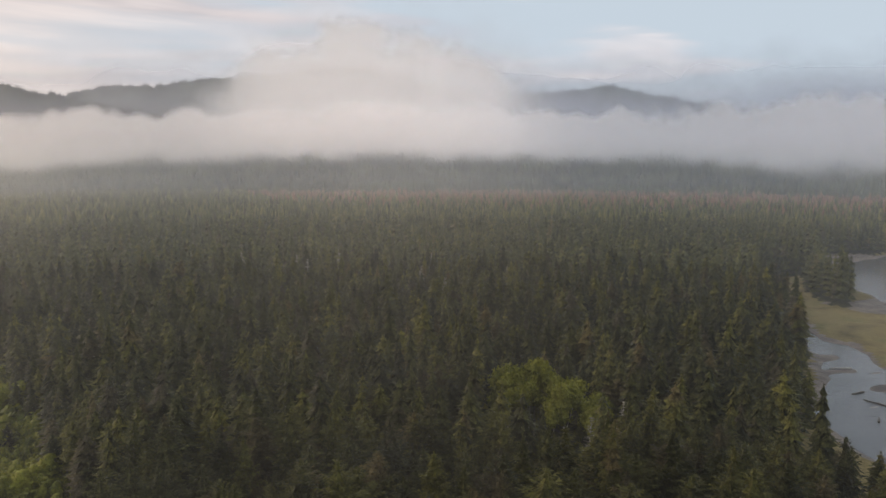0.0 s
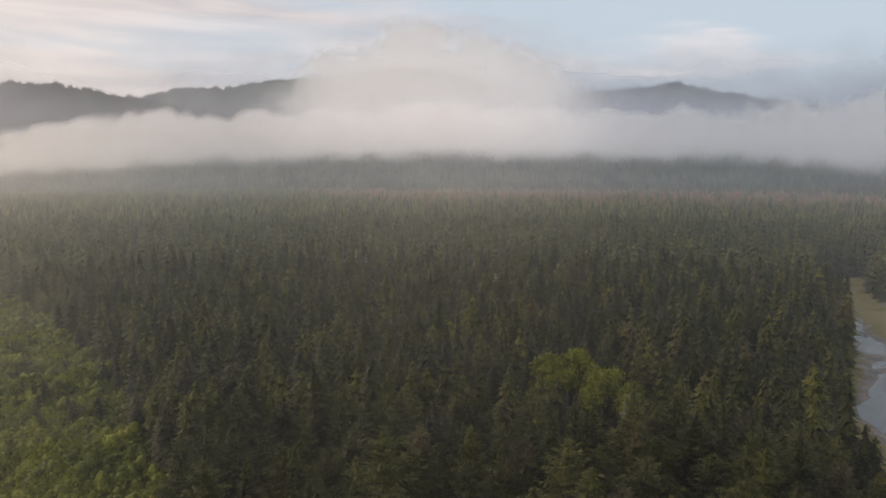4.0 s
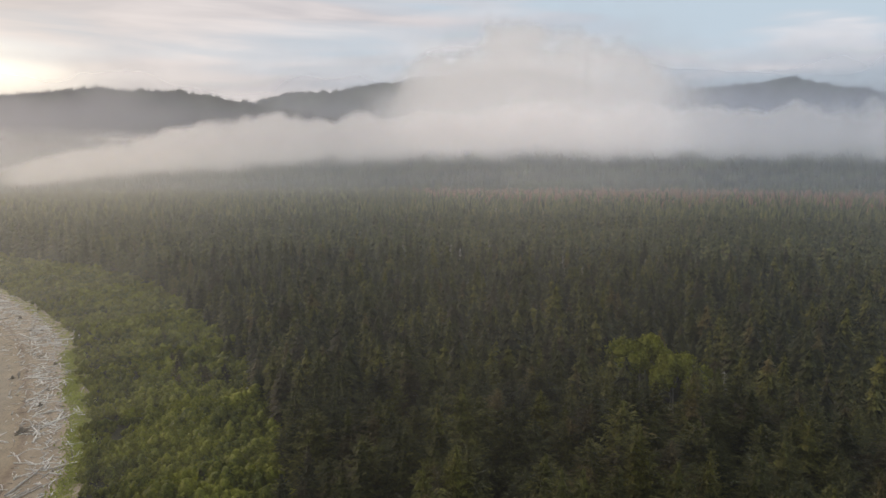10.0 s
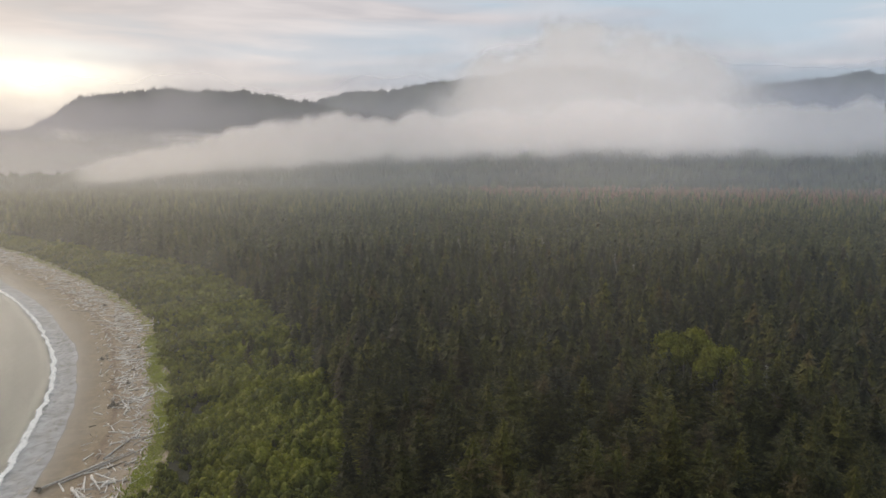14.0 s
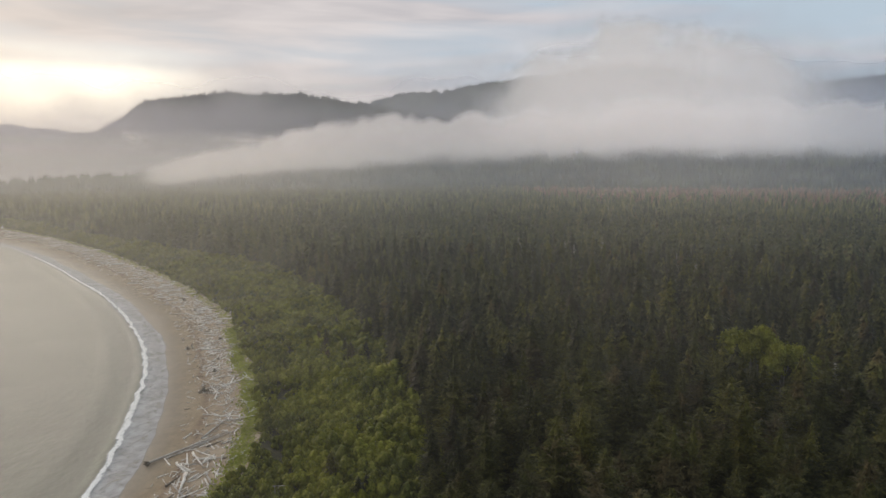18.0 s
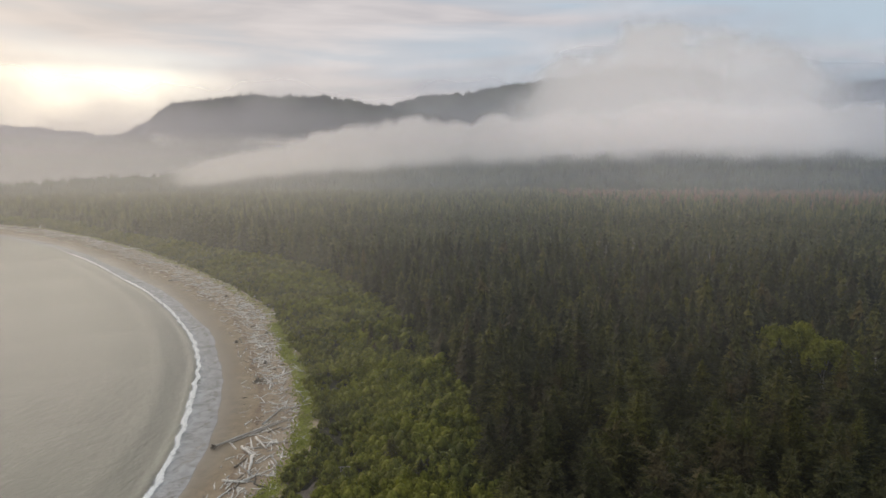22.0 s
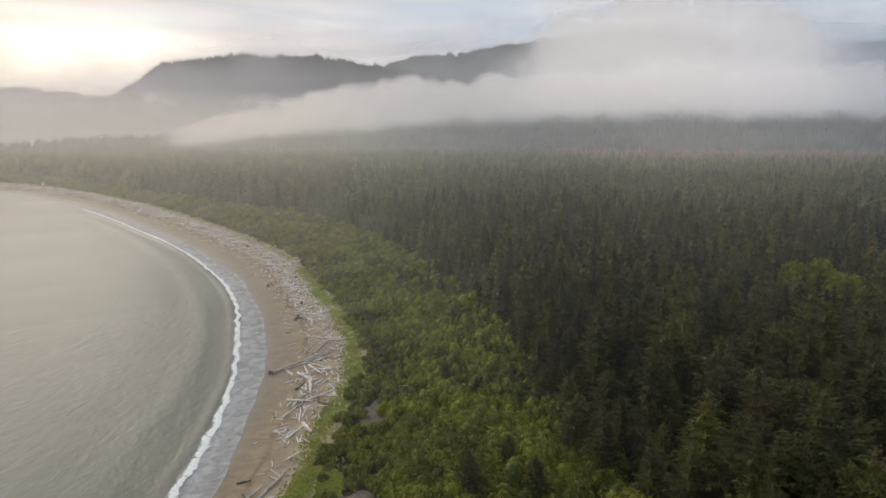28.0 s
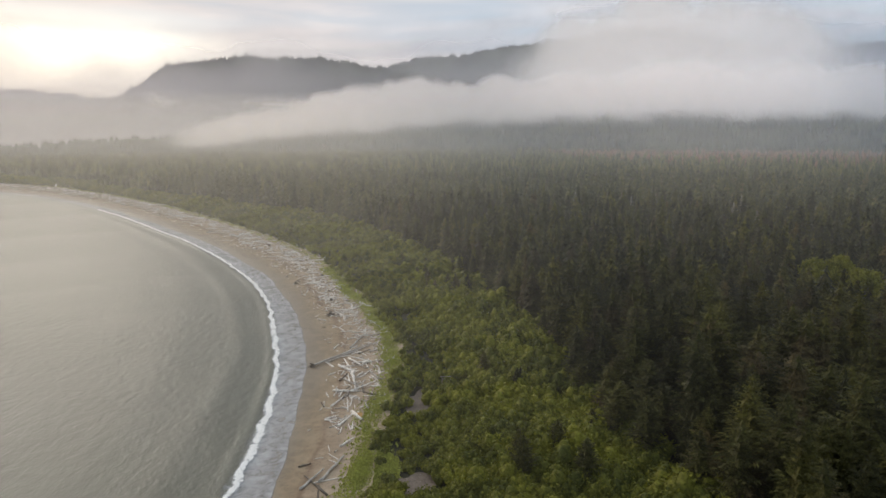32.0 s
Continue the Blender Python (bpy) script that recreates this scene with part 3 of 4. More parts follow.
mountain("mountain_near", "long wooded mountain with a level crest above the mist", 3000,
         [(36, -1.3), (31.7, -0.6), (27.7, 1.3), (26.3, 2.0), (24.8, 2.5), (24.2, 2.75), (23.2, 3.5), (22.4, 4.12), (21.9, 4.45), (21.2, 4.75), (19.2, 5.0), (17.6, 5.3),
          (16.2, 5.5), (14.75, 5.45), (13.9, 5.35), (12.2, 5.5), (10.5, 5.44), (8.8, 5.33), (7.3, 5.02), (5.3, 4.7), (3, 4.3), (0, 3.8), (-6, 3.0), (-14, 1.5)], 1000, 5, 9000)
mountain("mountain_left", "hazy lower ridge beyond the head of the bay", 3700, [(46, 2.9), (38, 2.7), (31.4, 2.4), (29.4, 2.05), (27.7, 1.45), (24, 0.6), (18, 0.2)], 800, 8, 2500, 14)
mountain("mountain_far_left", "faint distant blue ridge", 4650, [(46, 3.2), (38, 3.1), (31.3, 2.85), (30, 2.75), (28.3, 2.6), (26.6, 2.4), (24.4, 2.2), (20, 2.0)], 600, 9, 1200, 14)
mountain("mountain_middle", "high dark wooded ridge with its summit in cloud", 3900,
         [(9, 3.8), (5, 4.8), (2.8, 5.45), (1, 5.65), (-0.8, 5.68), (-3.4, 6.2), (-6.1, 6.52), (-9.5, 6.8), (-12.1, 7.35), (-14.6, 7.6), (-17, 7.45), (-20, 6.8), (-23, 5.5), (-27, 4.2)], 900, 12, 6000, 14)
mountain("mountain_right", "distant rounded mountain half sunk in mist", 4350, [(-17, 6.2), (-20, 6.4), (-22.5, 6.25), (-24, 6.1), (-25.6, 5.3), (-26.9, 4.75), (-29, 4.2), (-34, 3.6)], 600, 14, 1500, 14)
mountain("mountain_far_right", "far bluish mountain with a pointed summit", 4600,
         [(-24, 4.6), (-27.2, 5.35), (-29.3, 5.7), (-31.7, 5.85), (-33.6, 6.0), (-35.6, 6.28), (-37, 5.75), (-39.5, 5.3), (-41.8, 4.8), (-45, 4.3), (-52, 3.8), (-62, 3.9)], 500, 17, 2500, 14)

# ---------------------------------------------------------------- mist


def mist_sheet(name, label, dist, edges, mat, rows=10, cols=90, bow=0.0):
    """A see-through curtain standing in for mist or haze, dist metres off; edges: (degrees to the left, lower and upper
    edge in degrees over the eye).
    """
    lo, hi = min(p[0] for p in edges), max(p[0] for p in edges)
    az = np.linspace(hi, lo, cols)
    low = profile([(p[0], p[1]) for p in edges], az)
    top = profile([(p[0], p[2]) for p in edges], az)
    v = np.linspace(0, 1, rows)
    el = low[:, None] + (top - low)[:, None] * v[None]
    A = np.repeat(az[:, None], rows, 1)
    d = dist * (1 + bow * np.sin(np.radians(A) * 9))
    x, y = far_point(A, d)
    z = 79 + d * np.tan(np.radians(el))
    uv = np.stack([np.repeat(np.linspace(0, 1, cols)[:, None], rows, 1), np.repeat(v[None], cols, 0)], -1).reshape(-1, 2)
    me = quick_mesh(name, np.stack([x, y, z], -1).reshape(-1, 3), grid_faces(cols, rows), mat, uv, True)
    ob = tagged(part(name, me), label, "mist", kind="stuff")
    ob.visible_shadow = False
    return ob


BANK = [(24, -1.6, -0.5), (21.0, -1.6, 0.3), (17.5, -1.5, 1.4), (12, -1.1, 2.8), (7, -0.8, 4.0), (2.5, -0.5, 4.7), (-2.8, -0.3, 4.7), (-8, -0.2, 4.8), (-16, -0.1, 5.4), (-24, -0.1, 5.4),
        (-30, -0.1, 5.0), (-38, -0.2, 5.3), (-45, -0.9, 5.8), (-50, -1.5, 6.2), (-56, -0.9, 6.4), (-66, -0.9, 6.6)]
PLUME = [(-1, 0.5, 6.0), (-5, 0.5, 7.2), (-9, 0.5, 9.6), (-13, 0.5, 11.8), (-18, 0.5, 12.0), (-22, 0.5, 10.6), (-27, 0.5, 8.4), (-33, 0.5, 6.8)]
# low sunlight on the mist's left end, and its lack rightwards, painted as tints
SUNLIT_PEACH, OFF_SUN_BLUISH = (1.0, 0.94, 0.905), (0.965, 0.945, 0.95)


def build_mist():
    # many thin layers, one behind the other, that share their billows
    for k in range(9):
        dist = 1440 + 55 * k
        edges = [(a, lo - 0.45 + 0.05 * k, hi - 0.05 * (8 - k)) for a, lo, hi in BANK]
        mist_sheet("mist_bank", "long pale bank of low cloud along the foothills", dist, edges,
                   mist_material("bank_mist", 0.25, 0.0082 * 1500 / dist, 0.36, 0.20, SUNLIT_PEACH, patchy=(0.08, 0.34), rag=1.05, end_fade=0.05, other=OFF_SUN_BLUISH), bow=0.02)
    for k in range(7):
        dist = 1500 + 60 * k
        mist_sheet("mist_plume", "tall column of cloud rising from the mist bank", dist, PLUME,
                   mist_material("plume_mist", 0.245, 0.0060 * 1500 / dist, 0.15, 0.24, (0.985, 0.95, 0.93), patchy=(0.16, 0.40), rag=0.9, end_fade=0.28), rows=16)
    mist_sheet("mist_plume", "broad thin veil of rising cloud", 1880, [(-4, 0.0, 12), (-10, 0.0, 16), (-22, 0.0, 15), (-34, 0.0, 12)], mist_material("plume_mist", 0.24, 0.0034, 0.15, 0.5, patchy=(0.20, 0.5), rag=0.8, end_fade=0.3), rows=16)
    mist_sheet("mist_wisp", "thin wisp of cloud on the mountain side", 2120, [(19, 1.2, 2.2), (15, 1.3, 2.7), (11, 1.2, 2.6), (8, 1.0, 2.6)], mist_material("wisp_mist", 0.7, 0.012, 0.4, 0.6, SUNLIT_PEACH, patchy=(0.34, 0.66), rag=1.4, end_fade=0.3))
    mist_sheet("mist_wisp", "small pink wisp below the shoulder of the mountain", 2120, [(23.8, 1.9, 3.2), (22, 1.2, 2.8), (20.4, 0.4, 2.0)], mist_material("wisp_mist", 0.55, 0.014, 0.4, 0.6, SUNLIT_PEACH, patchy=(0.30, 0.70), rag=1.4, end_fade=0.3))
    mist_sheet("cloud_cap", "grey cloud lying on the summits", 3820, [(4, 6.6, 8.6), (0, 6.7, 9.5), (-6, 6.9, 10.5), (-10, 7.0, 11.5), (-14, 6.9, 12), (-18, 6.2, 12), (-22, 5.9, 11), (-28, 6.2, 10), (-36, 6.6, 9.5)],
               mist_material("cap_cloud", 0.50, 0.0026, 0.40, 0.8, (0.88, 0.86, 0.87), patchy=(0.20, 0.60), rag=0.35, end_fade=0.35))
    # see-through sheets standing in for haze between the woods, thin near by and thicker towards the mountains; the sun
    # side's warmth is in their tint
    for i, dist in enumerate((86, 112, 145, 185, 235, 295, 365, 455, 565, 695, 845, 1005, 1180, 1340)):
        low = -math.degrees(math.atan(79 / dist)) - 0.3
        mist_sheet("haze_sheet", "thin tinted sheet standing in for haze over the woods", dist, [(46, low, 3.5), (-66, low, 3.0)],
                   mist_material("haze_sheet_tint", HAZE_ALPHA * max(0.22, 0.06 + 0.17 * i), 0.35 / dist, 0.02, 0.28, (0.99, 0.91, 0.79), (0.0, 0.40), [(0.0, 1.0), (0.28, 1.0), (0.37, 0.92), (0.48, 0.66), (1.0, 0.60)], other=(0.95, 0.92, 0.86) if i < 8 else (0.92, 0.92, 0.94)), bow=0.05)
    # added sheets before the foothills: the blue of distant air is put into their tint
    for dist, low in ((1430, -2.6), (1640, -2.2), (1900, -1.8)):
        mist_sheet("haze_sheet", "bluish sheet standing in for haze on the foothills", dist, [(46, low, 3.0), (20, low, 3.0), (-20, low, 3.4), (-66, low, 3.4)],
                   mist_material("haze_sheet_tint", 0.085, 0.002, 0.02, 0.6, (0.90, 0.87, 0.88), (0.0, 0.40), [(0.0, 1.5), (0.25, 1.2), (0.5, 0.9), (1.0, 0.9)], other=(0.84, 0.89, 0.96)))
    # two more added sheets pale the mountains by their bluish tint
    mist_sheet("haze_sheet", "bluish sheet standing in for haze before the mountains", 2150, [(46, -2.3, 9), (20, -2.3, 9.5), (-20, -2.3, 11), (-66, -2.3, 10)],
               mist_material("haze_sheet_tint", 0.60, 0.002, 0.02, 0.5, (0.95, 0.87, 0.88), (0.0, 0.40), [(0.0, 1.5), (0.2, 1.25), (0.35, 0.85), (0.50, 0.85), (0.66, 1.42), (1.0, 1.55)], other=(0.84, 0.86, 0.97)))
    mist_sheet("haze_sheet", "bluish sheet standing in for haze before the farther mountains", 3350, [(46, -2, 8), (20, -2, 9), (-20, -2, 11), (-66, -2, 10)],
               mist_material("haze_sheet_tint", 0.28, 0.002, 0.02, 0.5, (0.90, 0.92, 0.98), (0.0, 0.40), [(0.0, 0.9), (0.55, 0.9), (0.65, 1.7), (1.0, 1.7)]))


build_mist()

# ---------------------------------------------------------------- trees


def skirts(seed, tall, wide, tiers, sides, start=0.16, full=1.0):
    """The mass of a conifer: overlapping ragged skirts of boughs, steep and pointed above, broad below."""
    r = np.random.default_rng(seed)
    verts, faces = [], []
    depth = tall * (1 - start)
    for k in range(tiers):
        d = depth * ((k + 1) / tiers) ** 1.15
        rad = full * wide * 1.15 * (1 - math.exp(-d / 8.5))
        apex = max(0.0, d - 0.75 * rad - 0.8)
        cx, cy = r.normal(0, 0.10 * rad, 2)
        at = len(verts)
        verts.append((cx * 0.3, cy * 0.3, tall - apex))
        for i in range(sides):
            a = 2 * math.pi * (i + 0.5 * (k % 2)) / sides + r.uniform(-0.16, 0.16)
            q = rad * (r.uniform(0.95, 1.25) if i % 2 else r.uniform(0.55, 0.85))
            verts.append((cx + q * math.cos(a), cy + q * math.sin(a), tall - d + r.uniform(-0.5, 0.4) * (0.4 + 0.12 * rad)))
        faces += [(at, at + 1 + i, at + 1 + (i + 1) % sides) for i in range(sides)]
        if k:
            faces.append((at - sides - 1, at, at + 1))
    return np.array(verts), np.array(faces)


def crown_reach(wide, depth):
    """How far the boughs stand out at a depth below the tip."""
    return wide * 1.12 * (1 - math.exp(-depth / 7.5))


def spruce_crown(seed, tall=27.0, wide=3.7, gap=0.85, arms=9, start=0.22):
    """Boughs in whorls, each a frond with side twigs: they sag in the middle and turn up at their tips."""
    r = np.random.default_rng(seed)
    verts, faces = [], []
    body = skirts(seed + 500, tall, wide, 12, 10, start, 0.70)
    verts += [tuple(v) for v in body[0]]
    faces += [tuple(f) for f in body[1]]
    z = tall * start
    lean = r.uniform(-0.5, 0.5, 2)
    while z < tall - 0.5:
        t = (z / tall - start) / (1 - start)
        reach = crown_reach(wide, tall - z) * (0.65 + 0.35 * min(1, t * 5)) + 0.2
        spin = r.uniform(0, 6.28)
        n = arms if t < 0.8 else max(5, arms - 4)
        for i in range(n):
            a = spin + 2 * math.pi * i / n + r.uniform(-0.35, 0.35)
            ln = reach * r.uniform(0.55, 1.22)
            sag = (-0.22 + 0.42 * t + r.uniform(-0.12, 0.12)) * ln
            turn_up = ln * r.uniform(0.12, 0.34)
            wd = ln * r.uniform(0.15, 0.24) + 0.16
            ca, sa = math.cos(a), math.sin(a)
            ox, oy = lean[0] * t, lean[1] * t
            up = z + r.uniform(-0.5, 0.5) * gap

            def at(q, w, h):
                return (ox + ca * q - sa * w, oy + sa * q + ca * w, up + h)

            def rib(p):
                return sag * min(1.0, p * 1.6) + turn_up * max(0.0, p - 0.45) / 0.55

            k = len(verts)
            verts += [at(0.05 * ln, 0, 0.1), at(0.6 * ln, 0.13, rib(0.6)), at(0.6 * ln, -0.13, rib(0.6)), at(ln, 0, rib(1.0))]
            faces += [(k, k + 2, k + 1), (k + 1, k + 2, k + 3)]
            for p0 in (0.28, 0.50, 0.70, 0.86):
                for sd in (1, -1):
                    q, w = p0 * ln, wd * (1.7 - 1.15 * p0) * r.uniform(0.75, 1.3)
                    m = len(verts)
                    verts += [at(q - 0.085 * ln, 0, rib(p0) + 0.04), at(q + 0.085 * ln, 0, rib(p0 + 0.08) + 0.04), at(q + 0.14 * ln + 0.5 * w, sd * w, rib(p0) + r.uniform(-0.25, 0.30) * w)]
                    faces.append((m, m + 1, m + 2) if sd < 0 else (m, m + 2, m + 1))
        z += gap * r.uniform(0.75, 1.25) * (1.0 if t < 0.75 else 0.7)
    k = len(verts)
    verts += [(lean[0] - 0.14, lean[1], tall - 1.1), (lean[0] + 0.14, lean[1], tall - 1.1), (lean[0], lean[1] + 0.14, tall - 1.1), (lean[0], lean[1], tall)]
    faces += [(k, k + 1, k + 3), (k + 1, k + 2, k + 3), (k + 2, k, k + 3)]
    return np.array(verts), np.array(faces)


def feathered(seed, tall, wide, whorls, arms, bent=True, start=0.14, core=(8, 8)):
    """A conifer farther off: a slim core of skirts, bristling with narrow boughs whose tips turn up."""
    r = np.random.default_rng(seed)
    body = skirts(seed + 500, tall, wide, *core, start, 0.80)
    verts, faces = [tuple(v) for v in body[0]], [tuple(f) for f in body[1]]
    for k in range(whorls):
        d = tall * (1 - start) * ((k + 0.6) / whorls) ** 1.25
        reach = crown_reach(wide, d)
        spin = r.uniform(0, 6.28)
        n = arms if k > 2 else max(4, arms - 2)
        for i in range(n):
            a = spin + 2 * math.pi * i / n + r.uniform(-0.3, 0.3)
            ln = reach * r.uniform(0.80, 1.25) + 0.2
            ca, sa = math.cos(a), math.sin(a)
            wd = ln * r.uniform(0.09, 0.16) + 0.08
            up = tall - d + r.uniform(-0.5, 0.5)
            mid, tip = r.uniform(-0.12, 0.05) * ln, r.uniform(-0.25, 0.08) * ln
            m = len(verts)
            if bent:
                q = 0.58 * ln
                verts += [(ca * 0.1, sa * 0.1, up + 0.62 * ln), (ca * q - sa * wd, sa * q + ca * wd, up + mid), (ca * q + sa * wd, sa * q - ca * wd, up + mid), (ca * ln, sa * ln, up + tip)]
                faces += [(m, m + 2, m + 1), (m + 1, m + 2, m + 3)]
            else:
                q = 0.25 * ln
                verts += [(ca * q - sa * wd, sa * q + ca * wd, up + 0.1 * ln), (ca * q + sa * wd, sa * q - ca * wd, up + 0.1 * ln), (ca * ln, sa * ln, up + tip - 0.1 * ln)]
                faces.append((m, m + 1, m + 2))
    return np.array(verts), np.array(faces)


def tapered(points, radii, sides=7):
    """A round limb through points."""
    pts = [Vector(p) for p in points]
    verts, faces = [], []
    for i, (p, r) in enumerate(zip(pts, radii)):
        d = (pts[min(i + 1, len(pts) - 1)] - pts[max(i - 1, 0)]).normalized()
        q = d.to_track_quat("Z", "Y")
        verts += [tuple(p + q @ Vector((r * math.cos(6.2832 * k / sides), r * math.sin(6.2832 * k / sides), 0))) for k in range(sides)]
    for i in range(len(pts) - 1):
        for k in range(sides):
            a, b = i * sides + k, i * sides + (k + 1) % sides
            faces += [(a, b, b + sides), (a, b + sides, a + sides)]
    for ring, turn in ((0, 1), (len(pts) - 1, 0)):
        c = len(verts)
        verts.append(tuple(pts[ring]))
        for k in range(sides):
            a, b = ring * sides + k, ring * sides + (k + 1) % sides
            faces.append((b, a, c) if turn else (a, b, c))
    return np.array(verts), np.array(faces)


def tree_spots():
    step = 7.1
    gx, gy = np.meshgrid(np.arange(-1000, 1700, step), np.arange(-150, 1530, step))
    x = gx + rng.uniform(-3.0, 3.0, gx.shape)
    y = gy + rng.uniform(-3.0, 3.0, gx.shape)
    x, y = x.ravel(), y.ravel()
    az, r = np.degrees(np.arctan2(-x, y)), np.hypot(x, y)
    keep = in_forest(x, y) & (((az < 44) & (az > -58) & (r < 1530)) | (r < 190))
    keep &= rng.uniform(0, 1, x.shape) > np.where(r > 900, 0.25, 0.05)
    x, y = x[keep], y[keep]
    inside = (x > MARSH_BOX[0]) & (x < MARSH_BOX[1]) & (y > MARSH_BOX[2]) & (y < MARSH_BOX[3])
    z = np.where(inside, 2.2, land_height(x, y)) - 0.1
    return np.stack([x, y, z], -1)


def build_spruces():
    spots = tree_spots()
    tall = 0.93 + 0.10 * wave(spots[:, 0], spots[:, 1], 21, 1.0) + rng.normal(0, 0.14, len(spots))
    edge = spots[:, 0] - smooth_curve(SPRUCE_EDGE, spots[:, 1])
    tall = np.clip(tall, 0.55, 1.22) * np.where(edge < 12, np.interp(edge, [0, 12], [0.62, 1.0]), 1.0)
    girth = 0.97 * rng.uniform(0.68, 1.28, len(spots)) * np.sqrt(tall)
    turn = rng.uniform(0, 6.28, len(spots))
    kind = rng.integers(0, 6, len(spots))
    d = np.hypot(spots[:, 0] - 14, spots[:, 1] - 30) + np.where(spots[:, 1] < 64, 400, 0)
    order = np.argsort(d)
    near = np.zeros(len(spots), bool)
    near[order[:300]] = True
    far = np.hypot(spots[:, 0], spots[:, 1])
    crowns = [spruce_crown(40 + i, 27, 4.3 + 0.2 * i, 0.92, 9) for i in range(6)]
    trunk = tapered([(0, 0, -0.3), (0.05, 0, 6), (0, 0.06, 15), (0, 0, 25.5)], [0.42, 0.33, 0.2, 0.05])
    trunk_mesh = quick_mesh("trunk", *trunk, BARK, smooth=True)
    crown_meshes = [quick_mesh("crown", v, f, NEEDLES) for v, f in crowns]
    for i in np.flatnonzero(near):
        base = new("spruce_tree")
        tagged(base, "tall dark green spruce with drooping boughs", "tree", group="spruces of the coastal wood")
        base.matrix_basis = Matrix.LocRotScale(Vector(spots[i]), Euler((0, 0, turn[i])), Vector((girth[i], girth[i], tall[i])))
        part("trunk", trunk_mesh, base)
        part("crown", crown_meshes[kind[i]], base)
    r = np.random.default_rng(77)
    for k in range(22):
        y = 95 + 230 * r.uniform() ** 1.3
        lo, hi = float(smooth_curve(BRUSH_EDGE, np.array(y))), float(smooth_curve(SPRUCE_EDGE, np.array(y)))
        x = lo + (hi - lo) * r.uniform(0.55, 0.98)
        q = r.uniform(0.26, 0.45)
        base = tagged(new("young_spruce"), "small dark young spruce among the shrubs", "tree", group="young spruces in the shrubs")
        base.matrix_basis = Matrix.LocRotScale(Vector((x, y, 2.4)), Euler((0, 0, k)), Vector((q * 1.15, q * 1.15, q)))
        part("trunk", trunk_mesh, base)
        part("crown", crown_meshes[k % 6], base)
    stump = tapered([(0, 0, -0.3), (0, 0, 14)], [0.38, 0.2], 4)
    for name, ring, models, mat, label in (
        ("spruce_wood", ~near & (far < 470), [joined([feathered(60 + i, 27, 4.0 + 0.15 * i, 12, 11), stump]) for i in range(6)], NEEDLES, "dense wood of tall dark spruces"),
        ("spruce_wood", (far >= 470) & (far < 800), [feathered(72 + i, 27, 4.2 + 0.12 * i, 7, 7, False, 0.12, (6, 7)) for i in range(6)], HAZED_NEEDLES, "dense wood of spruces across the plain"),
        ("far_spruce_wood", (far >= 800), [(v * np.array([32, 32, 26.0]), f) for v, f in (cone_tree(5, 3, 80 + i) for i in range(6))], HAZED_NEEDLES, "far edge of the spruce wood in haze"),
    ):
        brown = (far > 1000) & (spots[:, 0] > 200 + 70 * wave(spots[:, 0], spots[:, 1], 60)) & (rng.uniform(0, 1, len(spots)) < np.interp(far, [1000, 1150, 1300, 1450], [0.10, 0.40, 0.75, 0.9]))
        for sub, m, nm, lb in ((ring & ~brown, mat, name, label), (ring & brown, BROWN_TWIGS, "alder_wood", "belt of reddish-brown leafless alders")):
            for k in range(6):
                p = sub & (kind == k)
                if p.any():
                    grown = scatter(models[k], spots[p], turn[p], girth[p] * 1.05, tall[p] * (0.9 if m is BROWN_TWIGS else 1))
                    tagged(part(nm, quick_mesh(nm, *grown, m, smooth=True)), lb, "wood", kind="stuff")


def build_foothill_wood():
    n = 17000
    r = np.random.default_rng(23)
    az = r.uniform(-60, 42, n)
    d = np.sqrt(r.uniform(1500 ** 2, 2350 ** 2, n))
    x, y = far_point(az, d)
    field = (wave(x, y, 95, 6.0) > 0.55) & (az > 2)
    keep = ~field
    x, y = x[keep], y[keep]
    places = np.stack([x, y, land_height(x, y) - 1], -1)
    m = len(x)
    pairs = []
    for i, model in enumerate(HILL_TREES):
        p = np.arange(m) % 3 == i
        pairs.append(scatter(model, places[p], r.uniform(0, 6.28, p.sum()), 26 * r.uniform(1.3, 2.2, p.sum()), 22 * r.uniform(0.6, 1.2, p.sum())))
    tagged(part("foothill_wood", quick_mesh("foothill_wood", *joined(pairs), HILL_WOOD)), "conifer wood rising over the foothills under the mist", "wood", kind="stuff")


build_spruces()
build_foothill_wood()


